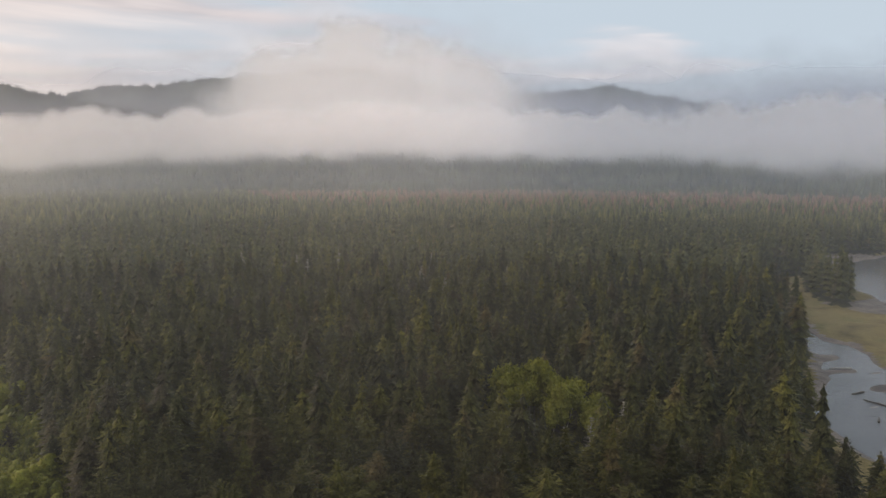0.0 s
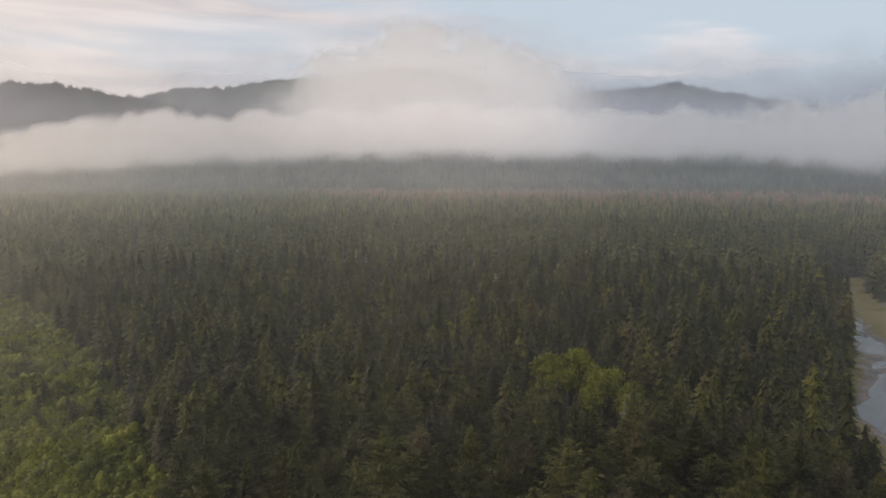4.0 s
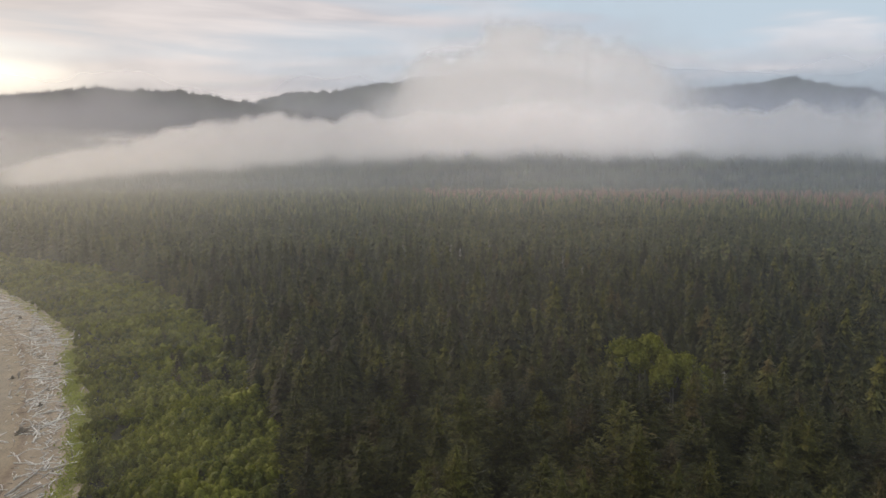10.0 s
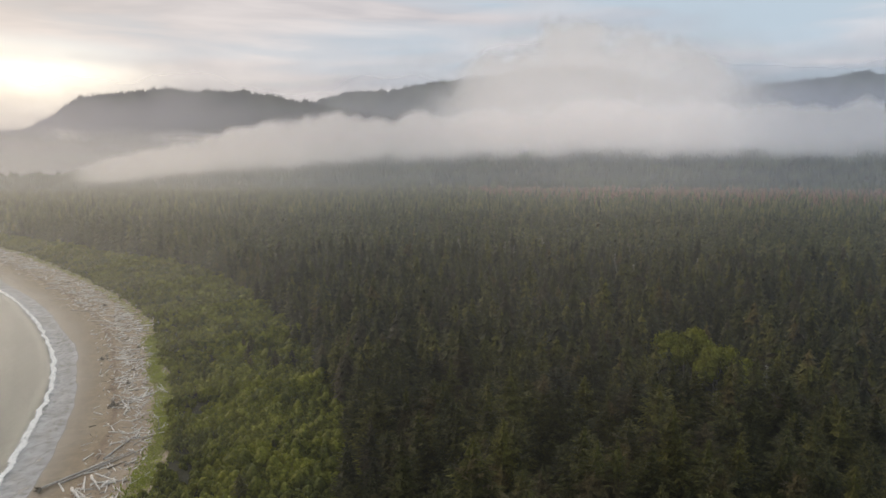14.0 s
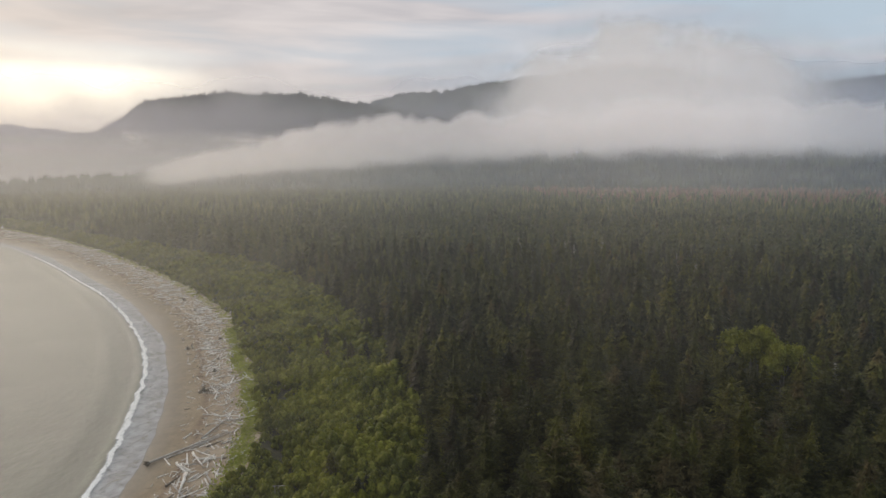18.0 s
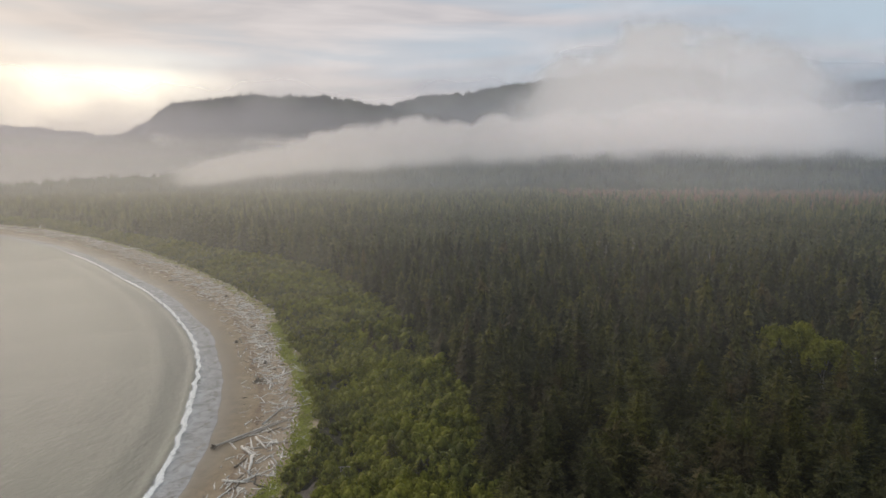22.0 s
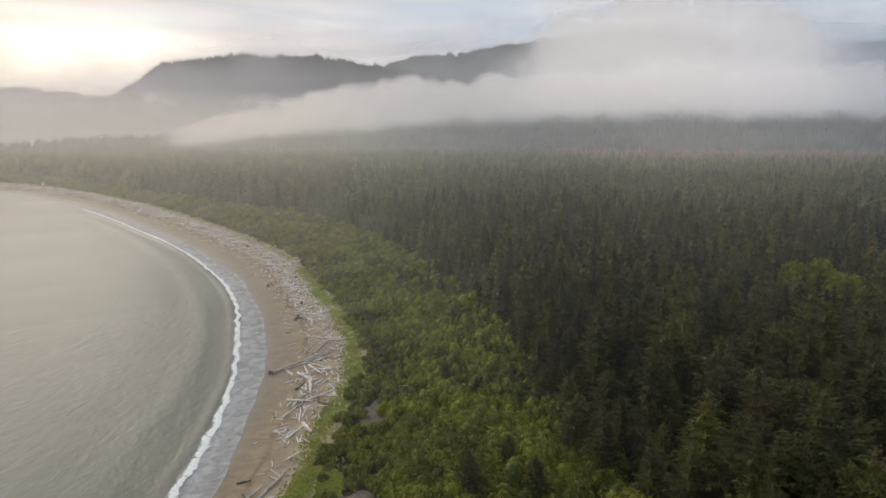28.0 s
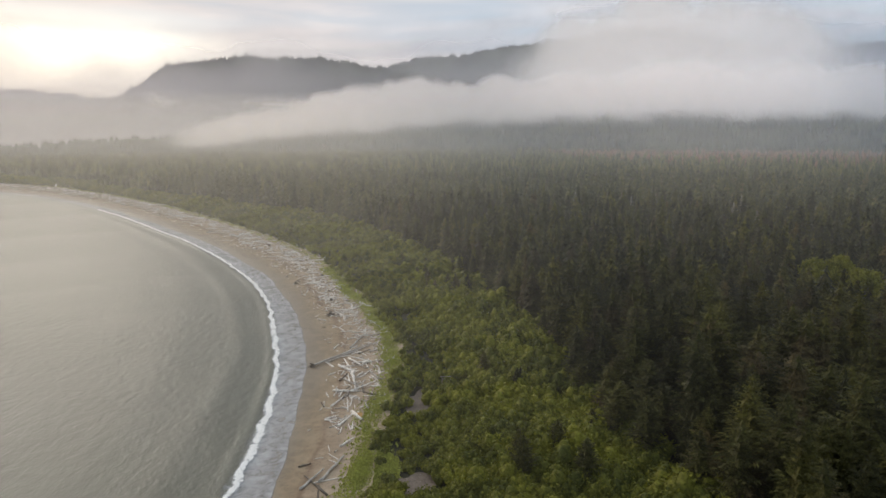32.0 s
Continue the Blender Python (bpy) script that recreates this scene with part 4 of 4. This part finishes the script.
def leaf_lumps(seed, lumps, spread, size, leaves, leaf=0.34, squash=0.8, rings=4, sides=7):
    """A leafy crown: uneven rounded lumps, thick with small leaf sprays that stand off them."""
    r = np.random.default_rng(seed)
    verts, faces = [], []
    for k in range(lumps):
        a, q = r.uniform(0, 6.28), spread * math.sqrt(r.uniform(0, 1)) * (k > 0)
        c = np.array([q * math.cos(a), q * math.sin(a), size * r.uniform(0.55, 1.0) * (1.25 - 0.45 * q / max(spread, 0.01))])
        rad = size * r.uniform(0.40, 0.62)
        at = len(verts)
        for i in range(rings):
            ph = math.pi * (0.12 + 0.70 * i / (rings - 1))
            for j in range(sides):
                th = 2 * math.pi * (j + 0.5 * i) / sides
                w = rad * r.uniform(0.70, 1.05)
                verts.append(tuple(c + np.array([w * math.sin(ph) * math.cos(th), w * math.sin(ph) * math.sin(th), w * squash * math.cos(ph)])))
        verts.append(tuple(c + np.array([0, 0, rad * squash])))
        top = len(verts) - 1
        for i in range(rings - 1):
            for j in range(sides):
                p, s = at + i * sides + j, at + i * sides + (j + 1) % sides
                faces += [(p, s + sides, s), (p, p + sides, s + sides)]
        faces += [(top, at + j, at + (j + 1) % sides) for j in range(sides)]
        for _ in range(leaves):
            ph, th = math.acos(r.uniform(-0.35, 1.0)), r.uniform(0, 6.28)
            d = np.array([math.sin(ph) * math.cos(th), math.sin(ph) * math.sin(th), math.cos(ph) * squash])
            p = c + d * rad * r.uniform(0.75, 1.28)
            e1 = r.normal(0, 1, 3)
            e2 = r.normal(0, 1, 3)
            e1, e2 = e1 / np.linalg.norm(e1) * leaf * r.uniform(0.7, 1.5), e2 / np.linalg.norm(e2) * leaf * r.uniform(0.6, 1.2)
            m = len(verts)
            verts += [tuple(p - e1), tuple(p + e2), tuple(p + e1 * 1.2), tuple(p - e2)]
            faces += [(m, m + 1, m + 2), (m, m + 2, m + 3)]
    return np.array(verts), np.array(faces)


SAND_HOLLOWS = [(-39.5, 146, 3.6, 9.0), (-39, 104, 4.6, 5.5)]


def build_shrubs():
    step = 3.7
    gx, gy = np.meshgrid(np.arange(-900, 60, step), np.arange(-60, 1060, step))
    x, y = (gx + rng.uniform(-1.7, 1.7, gx.shape)).ravel(), (gy + rng.uniform(-1.7, 1.7, gx.shape)).ravel()
    left, right = smooth_curve(BRUSH_EDGE, y) + 3.2 + 1.2 * wave(x, y, 8, 2.0), smooth_curve(SPRUCE_EDGE, y) + 4
    keep = (x > left) & (x < right)
    for hx, hy, hw, hl in SAND_HOLLOWS:
        keep &= ((x - hx) / hw) ** 2 + ((y - hy) / hl) ** 2 > 0.85 + 0.3 * wave(x, y, 2.0)
    grassy = ((x + 47) / 4) ** 2 + ((y - 110) / 9) ** 2 < 1 + 0.6 * wave(x, y, 3.0)
    keep &= ~grassy | (rng.uniform(0, 1, x.shape) < 0.5)
    az = np.degrees(np.arctan2(-(x + 20), y + 10))
    keep &= az < 40
    x, y, left, right = x[keep], y[keep], left[keep], right[keep]
    t = (x - left) / np.maximum(right - left, 1)
    size = (0.62 + 0.75 * ease(t * 1.5)) * rng.uniform(0.75, 1.3, len(x)) * (1 + 0.30 * wave(x, y, 10, 3.0))
    spots = np.stack([x, y, land_height(x, y) - 0.4], -1)
    spots[:, 2] = np.maximum(spots[:, 2], 2.0)
    turn, kind = rng.uniform(0, 6.28, len(x)), rng.integers(0, 5, len(x))
    d = np.hypot(x + 20, y + 10) + np.where(y < 70, 500, 0)
    order = np.argsort(d)
    near = np.zeros(len(x), bool)
    near[order[:300]] = True
    fine = [leaf_lumps(100 + i, 9, 2.4, 2.9, 80, 0.19, 1.0, rings=3, sides=6) for i in range(5)]
    stem = tapered([(0, 0, -0.5), (0.1, 0, 1.2), (0.2, 0.1, 2.6)], [0.14, 0.1, 0.05], 5)
    stem_mesh = quick_mesh("stem", *stem, BARK)
    meshes = [quick_mesh("leaves", v, f, SHRUB_LEAVES, smooth=True) for v, f in fine]
    for i in np.flatnonzero(near):
        base = tagged(new("shrub"), "rounded green alder shrub behind the beach", "shrub", group="shrubs behind the beach")
        base.matrix_basis = Matrix.LocRotScale(Vector(spots[i]), Euler((0, 0, turn[i])), Vector((size[i],) * 3))
        part("stem", stem_mesh, base)
        part("leaves", meshes[kind[i]], base)
    coarse = [leaf_lumps(120 + i, 6, 2.3, 2.8, 26, 0.27, 1.0, rings=3, sides=5) for i in range(5)]
    plain = [leaf_lumps(130 + i, 2, 1.6, 3.2, 6, 0.8, rings=3, sides=5) for i in range(5)]
    for sel, models in ((~near & (d < 290), coarse), (~near & (d >= 290), plain)):
        pairs = [scatter(models[k], spots[p], turn[p], size[p]) for k in range(5) if (p := sel & (kind == k)).any()]
        tagged(part("shrub_thicket", quick_mesh("shrub_thicket", *joined(pairs), SHRUB_LEAVES, smooth=True)), "dense green thicket between beach and wood", "shrubs", kind="stuff")
    for hx, hy, hw, hl in SAND_HOLLOWS:
        q = np.linspace(0, 1, 7)
        a = np.linspace(0, 6.2832, 29)
        R, A = np.meshgrid(q, a)
        wob = 1 + 0.18 * np.sin(A * 3 + hx) + 0.1 * np.sin(A * 5)
        vx, vy = hx + hw * R * wob * np.cos(A), hy + hl * R * wob * np.sin(A)
        vz = land_height(vx, vy) + 0.45 - 0.25 * (1 - R ** 2) + 0.06 * wave(vx, vy, 1.5)
        me = quick_mesh("sand_hollow", np.stack([vx, vy, vz], -1).reshape(-1, 3), grid_faces(*R.shape), ROCK_SAND, None, True)
        tagged(part("sand_hollow", me), "bare pale sand hollow among the shrubs", "sand", kind="structure")


def build_grove():
    crowns = [quick_mesh("crown", *leaf_lumps(150 + i, 14, 3.4, 3.8, 110, 0.30, 1.0, 3, 6), LEAVES) for i in range(3)]
    trunk = quick_mesh("trunk", *joined([tapered([(0, 0, -0.3), (0.2, 0.1, 6), (0.1, 0.3, 12), (0, 0, 17)], [0.32, 0.25, 0.16, 0.06]),
                                         tapered([(0.2, 0.1, 8), (1.6, 0.6, 13), (2.2, 0.9, 16)], [0.12, 0.08, 0.03], 5),
                                         tapered([(0.1, 0.2, 9), (-1.4, -0.8, 14), (-1.9, -1.0, 16.5)], [0.12, 0.08, 0.03], 5)]), DEAD_WOOD)
    for i, (x, y, k) in enumerate([(99, 222, 1.05), (106, 219, 1.1), (111, 212, 1.0), (100, 212, 0.95), (106, 205, 1.0), (113, 202, 0.9), (101, 203, 0.85), (108, 195, 0.85), (96, 216, 0.9)]):
        base = tagged(new("alder_tree"), "bright yellow-green broadleaf tree among dark spruces", "tree", group="broadleaf grove")
        base.matrix_basis = Matrix.LocRotScale(Vector((x, y, 2.4)), Euler((0, 0, i * 1.3)), Vector((k * 1.1, k * 1.1, k * 1.25)))
        part("trunk", trunk, base)
        part("crown", crowns[i % 3], base, m=Matrix.Translation((0, 0, 12.5)))


def build_snags():
    twigs = [tapered([(0, 0, -0.3), (0.15, 0, 14), (0, 0, 28)], [0.26, 0.15, 0.03], 6)]
    r = np.random.default_rng(9)
    for k in range(110):
        z, a = r.uniform(10, 27.5), r.uniform(0, 6.28)
        ln = (28.5 - z) * 0.17 + r.uniform(0.3, 1.0)
        twigs.append(tapered([(0, 0, z), (ln * math.cos(a), ln * math.sin(a), z + r.uniform(-0.3, 0.7))], [0.10, 0.03], 4))
    stem = quick_mesh("stem", *twigs[0], DEAD_WOOD, smooth=True)
    limbs = quick_mesh("limbs", *joined(twigs[1:]), DEAD_WOOD)
    for x, y, top in ((201.4, 798, 30), (87, 448.7, 30), (91.5, 441, 28.5), (138, 389, 29.5), (131.9, 343.5, 30), (96.4, 247.6, 26.5), (-6, 374, 17), (12.7, 375, 20), (60, 470, 30), (116, 470, 30), (160, 430, 30), (178, 372, 29), (105, 192, 22), (117, 196, 23)):
        base = tagged(new("dead_tree"), "pale bleached dead spruce standing above the wood", "tree", group="dead standing trees")
        k = (top - 2.5) / 28
        base.matrix_basis = Matrix.LocRotScale(Vector((x, y, 2.5)), Euler((0, 0, x)), Vector((k, k, k)))
        part("stem", stem, base)
        part("limbs", limbs, base)


build_shrubs()
build_grove()
build_snags()

# ---------------------------------------------------------------- beach things


def log_shape(seed, sides=7, n=6):
    """One unit long trunk lying along x, bent and tapered, its ends broken."""
    r = np.random.default_rng(seed)
    pts = [(i / (n - 1) - 0.5, r.normal(0, 0.0035), r.normal(0, 0.0025)) for i in range(n)]
    rad = [0.020 * (1.25 - 0.6 * i / (n - 1)) * r.uniform(0.9, 1.1) for i in range(n)]
    pairs = [tapered(pts, rad, sides)]
    if r.uniform() < 0.45:
        q = r.uniform(-0.2, 0.3)
        pairs.append(tapered([(q, 0, 0.01), (q + 0.07, r.choice([-1, 1]) * 0.07, 0.03)], [0.009, 0.004], 5))
    return joined(pairs)


LOG_MESHES = [[quick_mesh("driftwood_log", *log_shape(200 + i), mat, smooth=True) for i in range(6)] for mat in (DRIFT_PALE, DRIFT_GREY, DRIFT_DARK)]


def lay_log(x0, y0, x1, y1, thick, mat=0, kind=0, lift=0.0, label="bleached driftwood log on the sand"):
    mid, ln = Vector(((x0 + x1) / 2, (y0 + y1) / 2)), math.hypot(x1 - x0, y1 - y0)
    za, zb = float(beach_z(np.array(x0), np.array(y0))), float(beach_z(np.array(x1), np.array(y1)))
    ob = new("driftwood_log", LOG_MESHES[mat][kind % 6])
    k = thick / 0.040
    tilt = math.asin(max(-0.5, min(0.5, (za - zb) / max(ln, 0.1))))
    ob.matrix_basis = Matrix.LocRotScale(Vector((mid.x, mid.y, (za + zb) / 2 + thick * 0.36 + lift)), Euler((0, tilt, math.atan2(y1 - y0, x1 - x0))), Vector((ln, k, k)))
    return tagged(ob, label, "driftwood", group="driftwood on the beach")


def build_logs():
    r = np.random.default_rng(31)
    # the great root-ended trunk and its neighbours
    for x0, y0, x1, y1, thick, mat, label in GREAT_LOGS:
        lay_log(x0, y0, x1, y1, thick, mat, 1, 0.1, label)
    labels = ("pale bleached driftwood log on the sand", "grey weathered driftwood log on the sand", "dark wet driftwood log on the sand")
    count = 0
    while count < 284:
        y = 92 + 330 * r.uniform() ** 0.9
        shore, brush = float(smooth_curve(SHORE, np.array(y))), float(smooth_curve(BRUSH_EDGE, np.array(y)))
        if y < 135 and r.uniform() < 0.75:
            continue
        f = np.clip(r.normal(0.80, 0.16), 0.48, 1.12)
        x = shore + (brush - shore) * f
        ln = min(14, max(1.4, r.lognormal(1.0, 0.55)))
        slope = math.atan2(1.0, (float(smooth_curve(SHORE, np.array(y + 5))) - shore) / 5)
        a = slope + r.normal(0, 0.75)
        if r.uniform() < 0.25:
            a = r.uniform(0, 6.28)
        dx, dy = math.cos(a) * ln / 2, math.sin(a) * ln / 2
        m = int(r.choice([0, 0, 0, 0, 0, 1, 1, 2], 1)[0])
        lay_log(x - dx, y - dy, x + dx, y + dy, r.uniform(0.13, 0.26) * (1 + ln / 12), m, int(r.integers(0, 6)), r.uniform(0, 0.25) * (f > 0.7), labels[m])
        count += 1
    models = [log_shape(230 + i, 5, 4) for i in range(6)]
    for mat, share in ((DRIFT_PALE, 2300), (DRIFT_GREY, 600), (DRIFT_DARK, 160)):
        n_far = int(share * 0.62)
        y = np.concatenate([r.uniform(400, 960, n_far), 130 + 270 * r.uniform(0, 1, share - n_far) ** 0.8])
        shore, brush = smooth_curve(SHORE, y), smooth_curve(BRUSH_EDGE, y)
        f = np.clip(r.normal(0.80, 0.17, share), 0.44, 1.14)
        x = shore + (brush - shore) * f
        ln = np.clip(r.lognormal(0.95, 0.6, share), 0.7, 12) * np.where(y < 400, 0.85, 1.2)
        slope = np.arctan2(1.0, (smooth_curve(SHORE, y + 5) - shore) / 5)
        a = slope + r.normal(0, 0.8, share)
        pairs = []
        for k in range(6):
            p = np.arange(share) % 6 == k
            v, faces = models[k]
            n = p.sum()
            big = scatter((v * np.array([1, 0, 0]), faces), np.stack([x[p], y[p], x[p] * 0], -1), a[p], ln[p])[0]
            thick = (0.15 + 0.042 * ln[p]) / 0.04 * r.uniform(0.7, 1.2, n)
            side = scatter((v * np.array([0, 1, 0]), faces), np.zeros((n, 3)), a[p], thick)[0]
            high = np.repeat(beach_z(x[p], y[p]) + thick * 0.018, len(v)) + (v[None, :, 2] * thick[:, None]).ravel()
            verts = big + side
            verts[:, 2] = high
            pairs.append((verts, (faces[None] + (np.arange(n) * len(v))[:, None, None]).reshape(-1, 3)))
        tagged(part("driftwood_litter", quick_mesh("driftwood_litter", *joined(pairs), mat)), "belt of tangled driftwood along the upper beach", "driftwood", kind="stuff")


GREAT_LOGS = [
    (-69.5, 184, -54, 202.6, 0.45, 1, "long grey driftwood trunk on the sand"),
    (-63.7, 196.7, -60.8, 211, 0.55, 1, "long grey driftwood trunk on the sand"),
    (-65.2, 180.3, -60.1, 173.2, 0.70, 0, "thick white driftwood log on the sand"),
    (-60.1, 173.2, -58.1, 162.4, 0.80, 0, "thick white driftwood log on the sand"),
    (-63.7, 159.2, -56.8, 156.8, 0.60, 0, "pale driftwood log lying across the sand"),
    (-60.7, 134.3, -57.3, 137.2, 0.32, 1, "thin grey driftwood pole on the sand"),
    (-56.5, 123.3, -53.9, 127.3, 0.42, 0, "pale driftwood log on the sand"),
    (-58.4, 107.5, -55.0, 118.2, 0.60, 1, "long grey driftwood log on bare sand"),
    (-61.9, 105.3, -58.5, 113.0, 0.50, 1, "grey driftwood log on bare sand"),
    (-64.4, 115.3, -61.7, 116.0, 0.40, 2, "dark waterlogged log on wet sand"),
    (-60.3, 182.3, -55.4, 181.1, 0.45, 0, "pale driftwood log on the sand"),
    (-63.0, 186.5, -57.5, 177.5, 0.60, 0, "pale driftwood log on the sand"),
    (-96.3, 295.5, -87.9, 291.7, 0.65, 0, "pale driftwood log lying across the sand"),
    (-102.5, 303.5, -99.4, 295.7, 0.60, 2, "dark upright-rooted driftwood log"),
    (-127.2, 367.2, -118.6, 357.4, 0.60, 0, "pale driftwood log on the sand"),
    (-114.4, 346.9, -108.5, 340.5, 0.60, 0, "pale driftwood log on the sand"),
]
build_logs()


def build_root_log():
    """The great stranded tree: a long trunk whose torn root plate points at the water."""
    a, b = Vector((-73, 181.4, 1.3)), Vector((-57.1, 200.1, 2.7))
    base = tagged(new("stranded_tree"), "huge stranded grey trunk with its torn roots", "driftwood", group="driftwood on the beach")
    base.matrix_basis = Matrix.LocRotScale(a, (b - a).to_track_quat("X", "Z"), None)
    ln = (b - a).length
    part("trunk", quick_mesh("trunk", *tapered([(0, 0, 0.1), (ln * 0.3, 0.15, 0.1), (ln * 0.65, -0.1, 0.05), (ln, 0.1, 0)], [0.36, 0.30, 0.23, 0.12], 9), DRIFT_GREY, smooth=True), base)
    r = np.random.default_rng(3)
    for k in range(9):
        t = 6.28 * k / 9 + r.uniform(-0.2, 0.2)
        q = r.uniform(1.0, 2.0)
        root = tapered([(0.3, 0, 0.1), (-0.3, 0.5 * q * math.cos(t), 0.1 + 0.4 * q * math.sin(t)), (-0.6 - r.uniform(0, 0.6), q * math.cos(t), max(-0.5, 0.1 + 0.8 * q * math.sin(t)))], [0.34, 0.2, 0.05], 6)
        part("root", quick_mesh("root", *root, DRIFT_DARK, smooth=True), base)


def build_split_log():
    base = tagged(new("split_log"), "white split log with a raw orange break", "driftwood", group="driftwood on the beach")
    base.matrix_basis = Matrix.LocRotScale(Vector((-54.8, 140.3, 2.35)), Euler((0, 0, math.atan2(-5.7, 3.2))), None)
    part("trunk", quick_mesh("trunk", *tapered([(-3.3, 0, 0), (0, 0.1, 0.05), (3.2, 0, 0)], [0.42, 0.45, 0.36], 8), DRIFT_PALE, smooth=True), base)
    part("broken_face", quick_mesh("broken_face", *tapered([(-0.9, 0.55, 0.1), (0.6, 0.75, 0.5), (1.6, 0.5, 0.2)], [0.35, 0.55, 0.15], 7), ORANGE_WOOD), base, "raw orange broken wood")


def build_small_beach_things():
    r = np.random.default_rng(12)
    for x, y, k in ((-76.8, 239.3, 1.3), (-106, 385.5, 1.0), (-102, 297, 0.9), (-80, 262, 0.8), (-92, 310, 0.8), (-140, 402, 1.0), (-522, 868, 2.2)):
        pale = (x, y) in ((-106, 385.5), (-522, 868))
        base = tagged(new("tree_stump"), "pale bleached root stump at the beach edge" if pale else "dark washed-up root stump on the sand", "stump", group="stumps on the beach")
        base.matrix_basis = Matrix.LocRotScale(Vector((x, y, float(beach_z(np.array(x), np.array(y))))), Euler((0, 0, x)), Vector((k, k, k)))
        mat = DRIFT_PALE if pale else DRIFT_DARK
        part("bole", quick_mesh("bole", *tapered([(0, 0, -0.2), (0.1, 0, 0.6), (0.25, 0.1, 1.3)], [0.75, 0.55, 0.4], 8), mat, smooth=True), base)
        for j in range(6):
            t = 1.05 * j + r.uniform(-0.3, 0.3)
            part("root", quick_mesh("root", *tapered([(0, 0, 0.25), (0.8 * math.cos(t), 0.8 * math.sin(t), 0.3), (1.5 * math.cos(t), 1.5 * math.sin(t), 0.02)], [0.26, 0.17, 0.05], 5), mat), base)
    # a weathered pole frame standing in the shrubs beside the sand hollow
    base = tagged(new("pole_frame"), "small weathered frame of grey poles in the shrubs", "frame")
    base.matrix_basis = Matrix.Translation((-32.8, 155.2, 2.8))
    for name, pts in (("post", [(-0.9, 0, 0), (-0.9, 0, 4.4)]), ("post", [(0.9, 0.1, 0), (0.9, 0.1, 4.4)]), ("crossbar", [(-1.4, 0, 4.3), (1.5, 0.1, 4.35)]), ("brace", [(-0.9, 0, 3.2), (0.4, 0.05, 4.3)])):
        part(name, quick_mesh(name, *tapered(pts, [0.09, 0.08], 6), DEAD_WOOD), base)


def build_river_logs():
    r = np.random.default_rng(19)
    for x, y in ((236, 216), (243, 211), (251, 214), (262, 250), (300, 296), (331, 330), (336, 326), (345, 338), (402, 330), (415, 326), (428, 331), (438, 322), (450, 336), (396, 316), (240, 226), (222, 205)):
        ob = new("stranded_log", LOG_MESHES[int(r.integers(1, 3))][int(r.integers(0, 6))])
        ln = r.uniform(3, 9)
        ob.matrix_basis = Matrix.LocRotScale(Vector((x, y, 0.75 if x > 290 else 0.35)), Euler((0, 0, r.uniform(0, 6.28))), Vector((ln, 14, 14)))
        tagged(ob, "dark waterlogged log stranded at the river", "driftwood", group="logs stranded at the river")


build_river_logs()
build_root_log()
build_split_log()
build_small_beach_things()


def build_grass():
    r = np.random.default_rng(41)
    n = 26000
    y = np.concatenate([r.uniform(80, 330, 19000), r.uniform(330, 900, 7000)])
    brush = smooth_curve(BRUSH_EDGE, y)
    x = brush + r.normal(2.3, 2.1, n) + 1.6 * wave(brush, y, 12, 1.0)
    more = 4500
    t, q = r.uniform(0, 6.28, more), np.sqrt(r.uniform(0, 1, more))
    x, y, n = np.concatenate([x, -47.5 + 4.5 * q * np.cos(t) * r.uniform(0.6, 1.3, more)]), np.concatenate([y, 110 + 10 * q * np.sin(t) * r.uniform(0.7, 1.3, more)]), n + more
    z = np.where(np.arange(n) < n - more, beach_z(x, y), 2.9) - 0.05
    blade = np.array([(-0.5, 0, 0), (0.5, 0, 0), (0.1, 0.35, 1.0), (0, -0.5, 0), (0, 0.5, 0), (-0.35, 0.1, 0.9), (-0.4, -0.3, 0), (0.35, 0.3, 0), (0.3, -0.4, 0.8)])
    faces = np.array([(0, 1, 2), (3, 4, 5), (6, 7, 8)])
    v, f = scatter((blade, faces), np.stack([x, y, z], -1), r.uniform(0, 6.28, n), r.uniform(0.25, 0.6, n), r.uniform(0.3, 0.75, n))
    tagged(part("dune_grass", quick_mesh("dune_grass", v, f, GRASS)), "fringe of yellow-green dune grass above the driftwood", "grass", kind="stuff")


build_grass()
